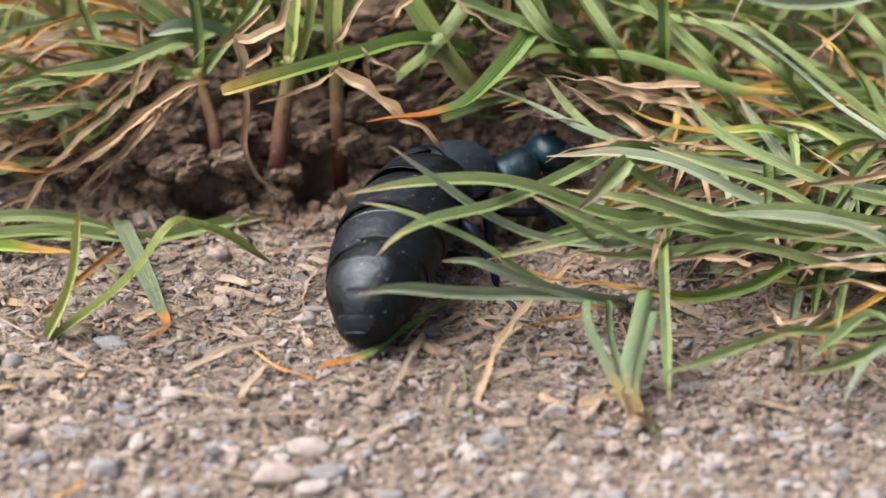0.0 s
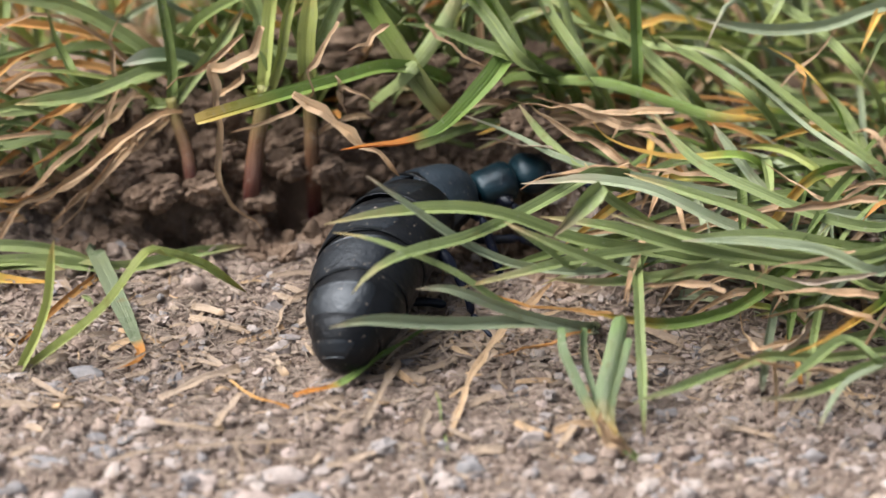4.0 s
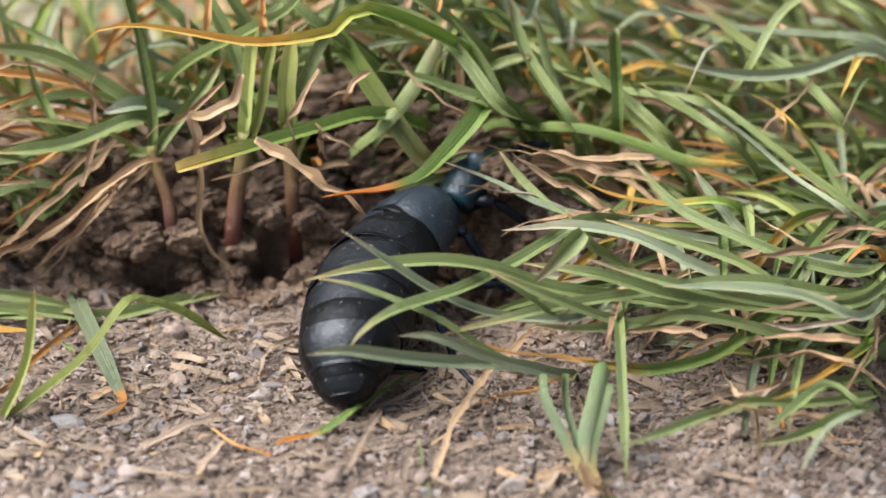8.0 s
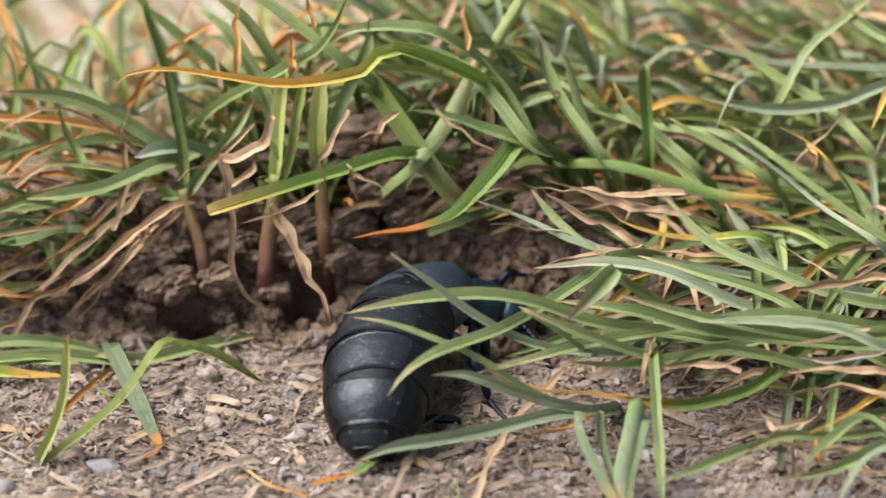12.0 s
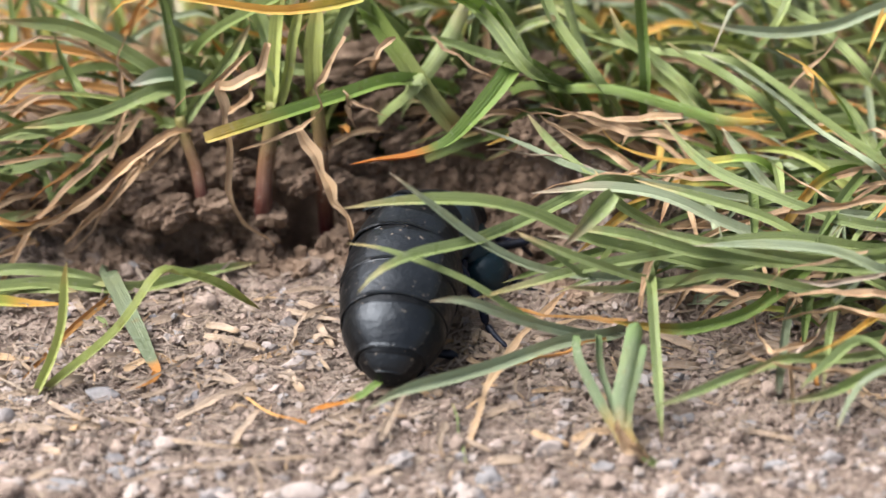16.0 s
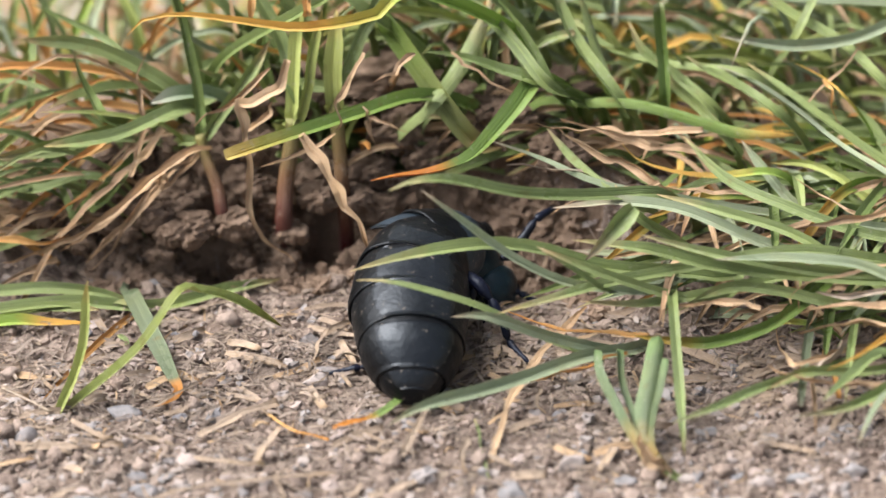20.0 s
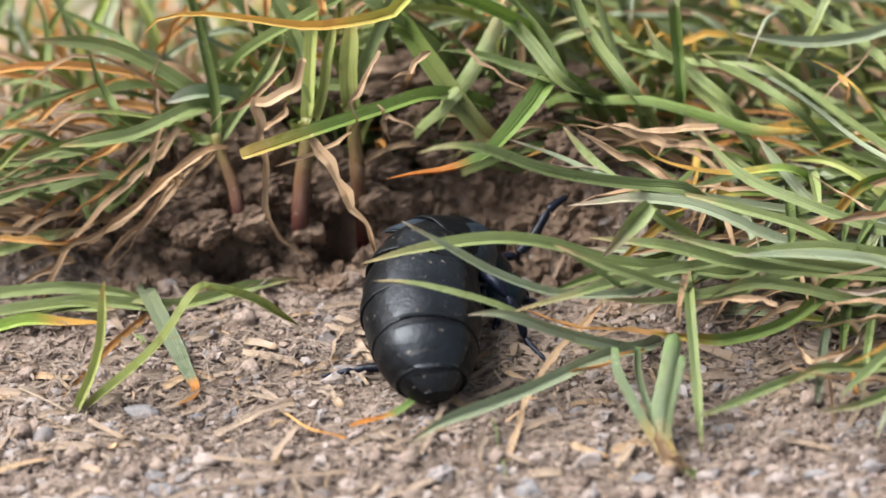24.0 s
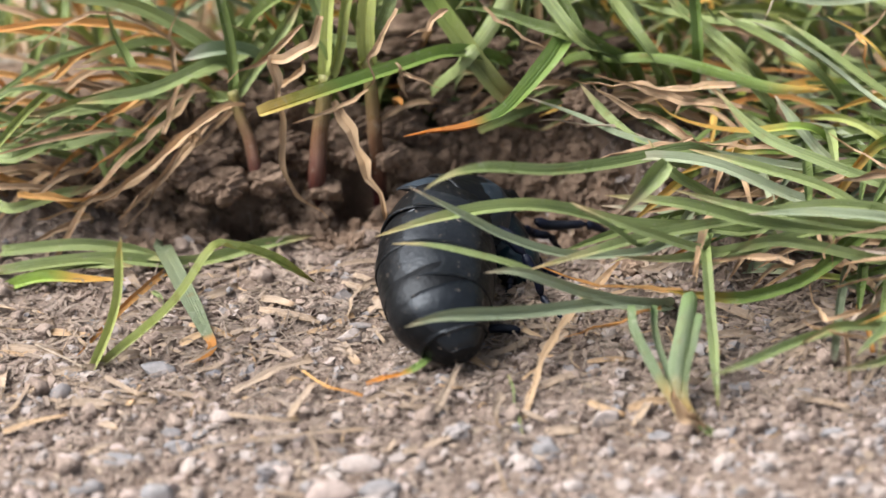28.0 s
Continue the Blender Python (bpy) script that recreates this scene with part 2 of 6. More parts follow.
shell_material("abdomen_black", (0.0030, 0.0031, 0.0035), (0.0065, 0.0070, 0.0080), 0.38, 0.6, 0.24)
shell_material("plate_black", (0.0036, 0.0046, 0.0062), (0.008, 0.0108, 0.0142), 0.37, 0.6, 0.52)
shell_material("elytra_blue", (0.012, 0.019, 0.027), (0.026, 0.039, 0.052), 0.40, 0.7, 0.6)
shell_material("thorax_blue", (0.003, 0.007, 0.011), (0.006, 0.034, 0.048), 0.30, 0.5, 0.5)
shell_material("leg_blue", (0.004, 0.0045, 0.008), (0.008, 0.011, 0.030), 0.36, 0.3, 0.3)

# ---- ground ----
def smooth(a, b, x):
    s = np.clip((np.asarray(x, float) - a) / (b - a), 0, 1)
    return s * s * (3 - 2 * s)


def lattice(seed):
    return np.random.RandomState(seed).rand(256, 256)


LATTICES = [lattice(40 + i) for i in range(6)]


def rough(x, y, size, which=0):
    """Smooth value noise between -1 and 1 with a grain of the given size."""
    g = LATTICES[which]
    u, v = np.asarray(x, float) / size + 91.3, np.asarray(y, float) / size + 37.7
    i, j = np.floor(u).astype(int), np.floor(v).astype(int)
    a, b = u - i, v - j
    a, b = a * a * (3 - 2 * a), b * b * (3 - 2 * b)
    p, q = g[i % 256, j % 256], g[(i + 1) % 256, j % 256]
    r, s = g[i % 256, (j + 1) % 256], g[(i + 1) % 256, (j + 1) % 256]
    return 2 * ((p * (1 - a) + q * a) * (1 - b) + (r * (1 - a) + s * a) * b) - 1


def bank(x):
    """Front edge, height and steepness of the turf bank, in mm, along x."""
    right = smooth(5, 30, x)
    edge = 8.5 + 1.5 * np.sin(np.asarray(x) * 0.19 + 1.0) - 22 * right
    left = 1 - smooth(-46, -30, x)
    return edge - 3.0 * left, 12.5 - 5.0 * right - 2.0 * left, 8.0 + 14 * right + 8 * left


def height(x, y, fine=True):
    """Ground level in mm."""
    x, y = np.asarray(x, float), np.asarray(y, float)
    edge, rise, run = bank(x)
    wob = edge + 1.6 * rough(x, y, 7, 0) + 0.9 * rough(x, y, 2.6, 1)
    face = smooth(0, 1, (y - wob) / run)
    z = rise * face - (16 + 20 * (1 - smooth(-20, 15, x))) * smooth(27, 85, y)
    # hollows under the turf
    for cx, cy, rx, ry, d in ((-26.0, 10.5, 3.0, 2.6, 17.0), (-13.5, 13.5, 3.3, 3.2, 26.0), (-20.5, 13.0, 2.2, 2.6, 4.0), (-3, 12.5, 6, 4.5, 5.0), (-6, 20, 8, 5, 8.0), (12, 8, 8, 5, 5.0)):
        z = z - d * np.exp(-((x - cx) / rx) ** 2 - ((y - cy) / ry) ** 2)
    # the mound of loose earth before the bank
    z = z + 1.2 * np.exp(-((x + 2) / 16) ** 2 - ((y + 27) / 7) ** 2)
    if fine:
        near = np.exp(-(x / 130) ** 2 - (y / 130) ** 2)
        lumpy = 0.35 + 2.6 * face * (1 - smooth(0.8, 1.0, face)) + 0.25 * smooth(-20, 5, y)
        z = z + near * lumpy * (1.2 * rough(x, y, 5.2, 2) + 0.9 * rough(x, y, 2.3, 3) + 0.55 * rough(x, y, 1.05, 4))
        z = z + near * (0.16 + 0.5 * face * (1 - smooth(0.9, 1.0, face))) * rough(x, y, 0.72, 5)
    return z + 60 * (1 - np.exp(-(x / 9000) ** 2 - (y / 9000) ** 2)) * rough(x, y, 5000, 1)


def mesh_of(name, verts, faces, mat, uvs=None, soft=True):
    me = bpy.data.meshes.new(name)
    verts = np.asarray(verts, np.float32)
    me.vertices.add(len(verts))
    me.vertices.foreach_set("co", verts.ravel())
    faces = np.asarray(faces, np.int32)
    k = faces.shape[1]
    me.loops.add(faces.size)
    me.loops.foreach_set("vertex_index", faces.ravel())
    me.polygons.add(len(faces))
    me.polygons.foreach_set("loop_start", np.arange(0, faces.size, k, dtype=np.int32))
    if uvs is not None:
        layer = me.uv_layers.new(name="UVMap")
        layer.data.foreach_set("uv", np.asarray(uvs, np.float32)[faces.ravel()].ravel())
    me.update(calc_edges=True)
    me.validate()
    me.polygons.foreach_set("use_smooth", np.full(len(me.polygons), soft))
    me.materials.append(materials[mat])
    return me


def spread(a, b, step, far):
    """Lines at an even step from a to b, and ever wider apart beyond."""
    out = [np.arange(a, b, step)]
    d, lo, hi = step, a, b
    low, high = [], []
    while hi < far:
        d *= 1.35
        lo, hi = lo - d, hi + d
        low.append(lo)
        high.append(hi)
    return np.concatenate([low[::-1], out[0], high])


gx, gy = spread(-62, 62, 0.36, 40000), spread(-66, 34, 0.36, 40000)
X, Y = np.meshgrid(gx, gy)
Z = height(X, Y)
cols = len(gx)
idx = np.arange(X.size).reshape(X.shape)
quads = np.stack([idx[:-1, :-1], idx[:-1, 1:], idx[1:, 1:], idx[1:, :-1]], -1).reshape(-1, 4)
me = mesh_of("ground", np.stack([X, Y, Z], -1).reshape(-1, 3) * MM, quads, "soil")
me.materials.append(materials["shaded_topsoil"])
cx, cy = (X[:-1, :-1] + 0.2).ravel(), (Y[:-1, :-1] + 0.2).ravel()
# bank faces take the topsoil whose colour has the turf's shade in it
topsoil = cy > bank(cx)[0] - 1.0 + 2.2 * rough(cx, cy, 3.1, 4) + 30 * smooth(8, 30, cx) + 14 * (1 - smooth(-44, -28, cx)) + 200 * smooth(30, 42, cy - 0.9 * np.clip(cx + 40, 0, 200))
me.materials.append(materials["dry_earth"])
beyond = cy > 30 + 5 * rough(cx, cy, 9, 2) + 0.8 * np.clip(cx + 42, 0, 300)
plot = (abs(cx + 12 * rough(cx, cy, 30, 3)) < 140) & (cy + 12 * rough(cx, cy, 30, 4) < 230)    # bare soil goes on all round
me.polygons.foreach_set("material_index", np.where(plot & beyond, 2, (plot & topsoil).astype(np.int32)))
ground = new("ground", me)
tagged(ground, "dry brown crumbly soil rising to a low turf bank", "ground", kind="structure")

# ---- grass ----
def spline(points, n):
    """n places along a smooth line through the points, evenly spaced."""
    p = np.asarray(points, float)
    if len(p) == 2:
        p = np.array([p[0], (p[0] + p[1]) / 2, p[1]])
    e = np.concatenate([[2 * p[0] - p[1]], p, [2 * p[-1] - p[-2]]])
    out = []
    for i in range(1, len(e) - 2):
        t = np.linspace(0, 1, 12, endpoint=False)[:, None]
        a, b, c, d = e[i - 1], e[i], e[i + 1], e[i + 2]
        out.append(0.5 * (2 * b + (c - a) * t + (2 * a - 5 * b + 4 * c - d) * t**2 + (3 * b - a - 3 * c + d) * t**3))
    line = np.concatenate(out + [p[-1:]])
    s = np.concatenate([[0], np.cumsum(np.linalg.norm(np.diff(line, axis=0), axis=1))])
    want = np.linspace(0, s[-1], n)
    return np.stack([np.interp(want, s, line[:, k]) for k in range(3)], 1), s[-1]


def unit(v):
    return v / np.maximum(np.linalg.norm(v, axis=-1, keepdims=True), 1e-9)


def strip(points, width, facing=(0.0, -0.55, 0.83), fold=0.22, twist=0.0, blunt=False, n=16, stalk=False, point=0.3, crinkle=0.0, seed=0):
    """Verts, quads and uvs of a folded, tapering blade of real thickness (mm)."""
    line, length = spline(points, n)
    v = np.linspace(0, 1, n)
    uneven = np.ones(n)
    if crinkle:
        rng = np.random.RandomState(seed)
        knots = np.linspace(0, 1, max(6, int(length / 1.5)))
        line = line + np.stack([np.interp(v, knots, rng.uniform(-crinkle, crinkle, len(knots))) for _ in range(3)], 1) * np.minimum(1, 6 * v)[:, None]
        uneven = np.interp(v, knots, rng.uniform(0.35, 1.1, len(knots)))
    tan = unit(np.gradient(line, axis=0))
    side = np.zeros_like(line)
    up = unit(np.asarray(facing, float))
    for i in range(n):
        s = np.cross(tan[i], up)
        if np.linalg.norm(s) < 0.15:
            s = side[i - 1] if i else np.array([1.0, 0, 0])
        side[i] = unit(s)
        if i and side[i] @ side[i - 1] < 0:
            side[i] = -side[i]
    nor = np.cross(side, tan)
    a = twist * v
    ca, sa = np.cos(a)[:, None], np.sin(a)[:, None]
    side, nor = side * ca + nor * sa, nor * ca - side * sa
    if stalk:
        half = width / 2 * (1 - 0.25 * v)
        ring = 8
        k = np.arange(ring) * 2 * np.pi / ring
        verts = line[:, None] + half[:, None, None] * (np.cos(k)[None, :, None] * side[:, None] + np.sin(k)[None, :, None] * nor[:, None])
        u = np.tile(np.abs(k / np.pi - 1), (n, 1))
    else:
        taper = np.minimum(1.0, 0.7 + 2.0 * v)
        if blunt:
            taper = taper * np.where(v > 0.97, 0.85, 1.0)
        else:
            taper = taper * (0.04 + 0.96 * np.clip((1.0 - v) / point, 0, 1) ** 0.75)
        half = width / 2 * taper * uneven
        deep = fold * half
        thick = 0.04 + 0.035 * width * taper
        ring = 7
        left, right = line - side * half[:, None] + nor * deep[:, None], line + side * half[:, None] + nor * deep[:, None]
        verts = np.stack([left, line, line, right, right, line - nor * thick[:, None], left], 1)
        u = np.tile(np.array([0.0, 0.5, 0.5, 1.0, 1.0, 0.5, 0.0]), (n, 1))
    verts = verts.reshape(-1, 3)
    uvs = np.stack([u, np.tile(v[:, None], (1, ring))], -1).reshape(-1, 2)
    i, j = np.meshgrid(np.arange(n - 1), np.arange(ring), indexing="ij")
    i, j = i.ravel(), j.ravel()
    if ring == 7:    # the crease is sharp
        keep = (j != 1) & (j != 3) & (j != 6)
        i, j = i[keep], j[keep]
        caps = [[1, 0, 6, 5], [5, 4, 3, 2]]
        caps += [[(n - 1) * 7 + c for c in q[::-1]] for q in caps]
    else:
        caps = [[(n - 1) * 8 + c for c in q] for q in ((0, 1, 2, 3), (0, 3, 4, 7), (4, 5, 6, 7))]
    k = (j + 1) % ring
    quads = np.stack([i * ring + j, i * ring + k, (i + 1) * ring + k, (i + 1) * ring + j], 1)
    return verts, np.concatenate([quads, np.array(caps)]), uvs


def part(name, me, parent, label=""):
    ob = new(name, me)
    ob.parent = parent
    return tagged(ob, label)


def thing(name, x, y, z, label, category, group=""):
    """An empty at a place in mm."""
    ob = new(name)
    ob.location = (x * MM, y * MM, z * MM)
    ob.empty_display_size = 0.002
    return tagged(ob, label, category, group)


BLUNT = ("cutblade", "greenstub", "sproutleaf")
POINTED = {"orangetip": 0.5, "broadtip": 0.45, "yellowtip": 0.55, "straw": 0.5, "orange": 0.6, "palestub": 0.7, "darkgreen": 0.35}
LOOSE = ("straw", "whitestraw", "orange")
dice = random.Random(5)


def rooted(points):
    """The line, led down to the soil where its lower end hangs above it."""
    p = [np.array(q, float) for q in points]
    x, y, z = p[0]
    g = float(height(x, y, False))
    drop = z - g
    if drop > 0.8:
        out = unit(p[0] - p[1])
        foot = p[0] + np.array([out[0] * 0.5, abs(out[1]) * 0.25 + 0.25, 0]) * drop
        edge, rise, run = bank(foot[0])
        foot[1] = max(foot[1], min(float(edge + run * 0.8), p[0][1] + 1.6 * drop))
        foot[2] = float(height(foot[0], foot[1], False)) - 0.6
        knee = p[0] * 0.45 + foot * 0.55 + np.array([out[0], out[1] * 0.3, 0.5]) * drop * 0.12
        p = [foot, knee] + p
    else:
        p[0][2] = min(z, g - 0.5)
    return p


def blade(tuft, kind, width, *points):
    """One blade of a tuft, from its root to its tip, in mm."""
    p = [np.array(q, float) for q in points] if kind in LOOSE or kind == "palestub" else rooted(points)
    if kind == "stem":
        p = [p[0] + np.array([0.3, -0.6, -5.0])] + [np.array(q, float) for q in points]
    face = np.array([0.2, -0.7, 0.7]) if kind == "broadtip" else np.array([dice.uniform(-0.5, 0.5), -0.6 + dice.uniform(-0.3, 0.3), 0.8])
    fold = dice.uniform(0.45, 1.1) if kind not in LOOSE else dice.uniform(0.3, 1.2)
    fold = 0.12 if kind == "broadtip" else fold
    slim = 0.75 if kind == "sheath" else 1.0 if kind in ("stem", "cutblade", "broadtip", "orangetip", "palestub") else 0.78 if kind == "sproutleaf" else 0.8 if tuft == fringe and kind not in LOOSE else 1.0 if kind in LOOSE else 0.95
    v, q, uv = strip(p, width * slim, face, fold, dice.uniform(-0.5, 0.5) * (4.0 if kind in LOOSE else 1.4), kind in BLUNT, 60 if kind in LOOSE else 26, kind == "stem", POINTED.get(kind, 0.17), 0.3 if kind in LOOSE else 0.0, dice.randrange(9999))
    base = np.array(tuft.location) / MM
    name = {"stem": "stem", "straw": "dry_blade", "whitestraw": "dry_blade", "orange": "withered_blade"}.get(kind, "blade")
    return part(name, mesh_of(name, (v - base) * MM, q, kind, uv), tuft)


sprig = thing("grass_sprig", -42, -19, 0, "young yellow-green grass sprig rooted in bare soil", "grass")
edge_left = thing("grass_tuft", -50, 3, 0, "low green grass blades lying over the soil", "grass", "turf tufts")
bank_left = thing("grass_tuft", -35, 18, 12, "green and withered orange grass on the bank", "grass", "turf tufts")
clump_stems = thing("grass_clump", -17, 11, 6, "grass clump with reddish stems, cut blades and dry straws", "grass", "turf tufts")
fringe = thing("grass_tuft", 34, -8, 6, "long sprawling blue-green grass hanging over the soil", "grass", "turf tufts")
sprout = thing("grass_sprig", 21.0, -35.3, 0, "pale green sprout with a withered orange base", "grass")
back_right = thing("grass_tuft", 20, 20, 11, "upright green grass with clipped tips on the bank", "grass", "turf tufts")

# sprig
blade(sprig, "yellowgreen", 1.12, (-43.1, -18.9, 0.4), (-40.7, -18.0, 4.2), (-39.3, -17.0, 8.6), (-38.7, -15.5, 14.6))
blade(sprig, "yellowgreen", 1.19, (-42.8, -18.7, 0.4), (-33.8, -18.0, 7.0), (-29.1, -15.0, 12.1), (-27.3, -13.0, 11.1), (-23.2, -11.0, 8.4), (-18.6, -8.5, 3.4))
blade(sprig, "broadtip", 2.0, (-35.6, 1.5, 2.5), (-33.0, -6.5, 1.9), (-30.8, -13.5, 1.3), (-29.9, -17.5, 1.1), (-33.0, -20.2, 1.1))
blade(sprig, "green", 0.56, (-35.6, -7.5, 0.0), (-35.8, -6.0, 0.9), (-36.9, -5.0, 1.0))

# edge left
blade(edge_left, "green", 1.5, (-53.4, 0.4, 0.9), (-42.7, 0.4, 2.0), (-32.8, 0.9, 0.7), (-24.7, 3.4, 1.1), (-19.0, 5.4, 0.9))
blade(edge_left, "green", 1.4, (-52.9, 3.4, 1.8), (-45.3, 2.4, 2.9), (-39.6, 1.9, 2.4), (-33.9, -0.6, 1.9))
blade(edge_left, "yellowtip", 1.5, (-53.3, -0.6, 0.4), (-48.8, -1.6, 1.1), (-44.1, -2.1, 0.9), (-39.7, -2.6, 1.1))
blade(edge_left, "green", 1.25, (-52.8, 1.4, 0.7), (-45.2, 0.4, 1.4), (-38.8, -1.6, 2.2))

# bank left
blade(bank_left, "green", 2.12, (-21.9, 24.0, 19.6), (-25.6, 20.0, 17.1), (-32.5, 17.0, 15.7), (-41.1, 13.0, 15.1), (-50.8, 9.0, 15.8))
blade(bank_left, "darkgreen", 2.25, (-38.9, 9.0, 9.3), (-35.0, 14.0, 11.4), (-31.3, 18.0, 13.9), (-27.8, 20.0, 16.7))
blade(bank_left, "darkgreen", 0.94, (-41.5, 8.0, 8.2), (-43.0, 11.0, 10.6), (-45.4, 13.0, 13.8))
blade(bank_left, "darkgreen", 1.50, (-38.2, 22.0, 12.8), (-39.9, 24.0, 14.8), (-41.2, 25.0, 17.9))
blade(bank_left, "orange", 1.10, (-36.3, 16.0, 13.8), (-41.8, 13.0, 12.0), (-46.1, 9.0, 9.6), (-49.7, 5.0, 6.5))
blade(bank_left, "green", 1.62, (-52.7, 7.0, 11.5), (-47.2, 9.0, 12.5), (-43.0, 11.0, 11.0), (-40.0, 12.0, 9.3))
blade(bank_left, "green", 1.25, (-52.7, 4.0, 7.0), (-46.7, 7.0, 6.8), (-42.4, 9.0, 6.5))
blade(bank_left, "orange", 1.00, (-51.4, 4.0, 8.6), (-45.3, 5.0, 7.3), (-42.3, 7.0, 6.8))
blade(bank_left, "green", 1.88, (-53.5, 18.0, 12.8), (-46.1, 22.0, 14.9), (-40.6, 26.0, 14.4))
blade(bank_left, "orange", 0.90, (-50.7, 16.0, 15.7), (-45.9, 20.0, 16.4), (-40.5, 24.0, 14.5))
blade(bank_left, "orange", 0.90, (-46.8, 10.0, 19.7), (-43.6, 14.0, 20.2), (-38.9, 20.0, 18.8), (-31.0, 26.0, 16.7))
blade(bank_left, "straw", 0.88, (-35.0, 9.0, 12.7), (-33.5, 14.0, 15.9), (-33.8, 16.0, 21.7), (-32.6, 18.0, 23.7))
blade(bank_left, "greyleaf", 1.88, (-25.6, 18.0, 17.4), (-29.3, 16.0, 19.0), (-32.7, 15.0, 18.6))
blade(bank_left, "green", 1.62, (-26.9, 17.0, 15.8), (-31.7, 17.0, 20.7), (-39.0, 17.0, 25.2), (-47.0, 16.0, 26.9))
blade(bank_left, "darkgreen", 1.25, (-37.6, 12.0, 18.6), (-39.2, 14.0, 20.4), (-40.3, 15.0, 22.8), (-40.8, 16.0, 25.1))
blade(bank_left, "darkgreen", 1.00, (-46.1, 18.0, 18.0), (-45.9, 24.0, 21.2), (-46.4, 26.0, 25.1), (-47.9, 27.0, 27.5))
blade(bank_left, "darkgreen", 0.94, (-35.0, 20.0, 21.2), (-38.2, 24.0, 22.4), (-44.0, 27.0, 24.2), (-46.2, 28.0, 24.9))
blade(bank_left, "darkgreen", 1.62, (-27.0, 20.0, 15.6), (-28.7, 22.0, 22.5), (-31.1, 24.0, 30.8), (-31.7, 25.0, 33.1), (-35.7, 27.0, 35.0))
blade(bank_left, "green", 1.38, (-23.6, 26.0, 23.7), (-27.3, 27.0, 26.9), (-31.0, 28.0, 30.1), (-32.5, 28.0, 31.5))
blade(bank_left, "darkgreen", 0.88, (-37.6, 24.0, 22.0), (-37.6, 25.0, 24.0), (-37.6, 25.0, 25.8))
blade(bank_left, "green", 1.50, (-15.9, 20.0, 25.4), (-19.4, 21.0, 31.3), (-22.4, 22.0, 34.1), (-24.9, 23.0, 36.4))
blade(bank_left, "green", 1.88, (-8.9, 18.0, 27.7), (-14.4, 20.0, 31.7), (-19.3, 22.0, 35.0), (-23.0, 23.0, 36.7))
blade(bank_left, "darkgreen", 1.38, (-15.7, 16.0, 28.6), (-12.2, 16.0, 30.6), (-9.9, 17.0, 33.2), (-7.9, 18.0, 37.5))
blade(bank_left, "green", 1.50, (2.5, 20.0, 29.8), (-3.1, 21.0, 30.9), (-8.2, 22.0, 30.1), (-10.7, 22.0, 28.4))
blade(bank_left, "straw", 1.25, (-31.2, 13.0, 16.4), (-37.2, 9.0, 11.7), (-44.1, 5.0, 7.3))
blade(bank_left, "straw", 1.00, (-27.2, 12.0, 13.8), (-34.1, 8.0, 9.7), (-40.7, 4.5, 4.6))
blade(bank_left, "orange", 1.00, (-34.7, 14.0, 16.8), (-40.2, 10.0, 15.2), (-44.6, 8.0, 13.8))
blade(bank_left, "green", 1.62, (-29.1, 15.0, 17.9), (-36.4, 11.0, 17.0), (-44.4, 9.0, 17.1))
blade(bank_left, "straw", 0.94, (-25.9, 11.0, 14.8), (-29.6, 9.0, 14.9), (-36.5, 6.0, 10.2), (-43.4, 4.0, 6.4))
blade(bank_left, "orange", 0.94, (-36.0, 11.0, 13.8), (-40.3, 8.0, 11.3), (-44.0, 6.0, 9.6))
blade(bank_left, "straw", 0.75, (-31.5, 9.0, 12.7), (-36.0, 6.0, 8.0), (-39.8, 4.0, 3.4))
blade(bank_left, "green", 1.38, (-45.3, 8.0, 12.0), (-40.3, 9.0, 12.8), (-35.4, 10.0, 11.1))
blade(bank_left, "green", 1.38, (-31.8, 20.0, 17.3), (-37.3, 18.0, 18.9), (-44.1, 15.0, 18.5))

# clump stems
blade(clump_stems, "stem", 1.69, (-24.9, 8.5, 7.2), (-25.6, 10.0, 10.5), (-26.8, 12.0, 13.3), (-27.3, 13.0, 15.6))
blade(clump_stems, "darkgreen", 1.25, (-27.3, 13.0, 15.3), (-27.3, 15.0, 18.8), (-28.5, 18.0, 25.8), (-29.6, 20.0, 31.8))
blade(clump_stems, "green", 1.38, (-27.2, 13.5, 14.6), (-25.1, 14.0, 17.2), (-21.6, 16.0, 21.2), (-19.1, 18.0, 24.3))
blade(clump_stems, "stem", 2.25, (-18.4, 9.0, 5.6), (-18.0, 10.5, 9.8), (-17.2, 12.0, 14.0), (-16.8, 13.0, 17.1))
blade(clump_stems, "yellowgreen", 1.62, (-16.9, 12.8, 16.8), (-16.5, 14.0, 20.8), (-15.9, 16.0, 26.2), (-14.9, 18.0, 30.8))
blade(clump_stems, "yellowgreen", 1.25, (-16.6, 12.9, 16.4), (-15.2, 13.0, 20.7), (-14.5, 14.0, 24.4), (-13.0, 16.0, 29.0))
blade(clump_stems, "green", 1.62, (-16.4, 13.6, 19.6), (-17.8, 18.0, 24.3), (-21.6, 22.0, 30.0), (-25.4, 25.0, 32.0))
blade(clump_stems, "stem", 2.00, (-11.7, 11.0, 8.1), (-11.8, 12.0, 12.6), (-12.0, 13.0, 16.4), (-12.2, 14.0, 18.7))
blade(clump_stems, "yellowgreen", 2.12, (-12.2, 13.6, 18.3), (-12.2, 14.0, 22.3), (-11.7, 15.0, 26.0), (-11.5, 17.0, 28.5))
blade(clump_stems, "green", 1.50, (-11.8, 14.2, 20.7), (-9.0, 17.0, 24.9), (-6.5, 20.0, 29.0), (-5.9, 23.0, 32.3))
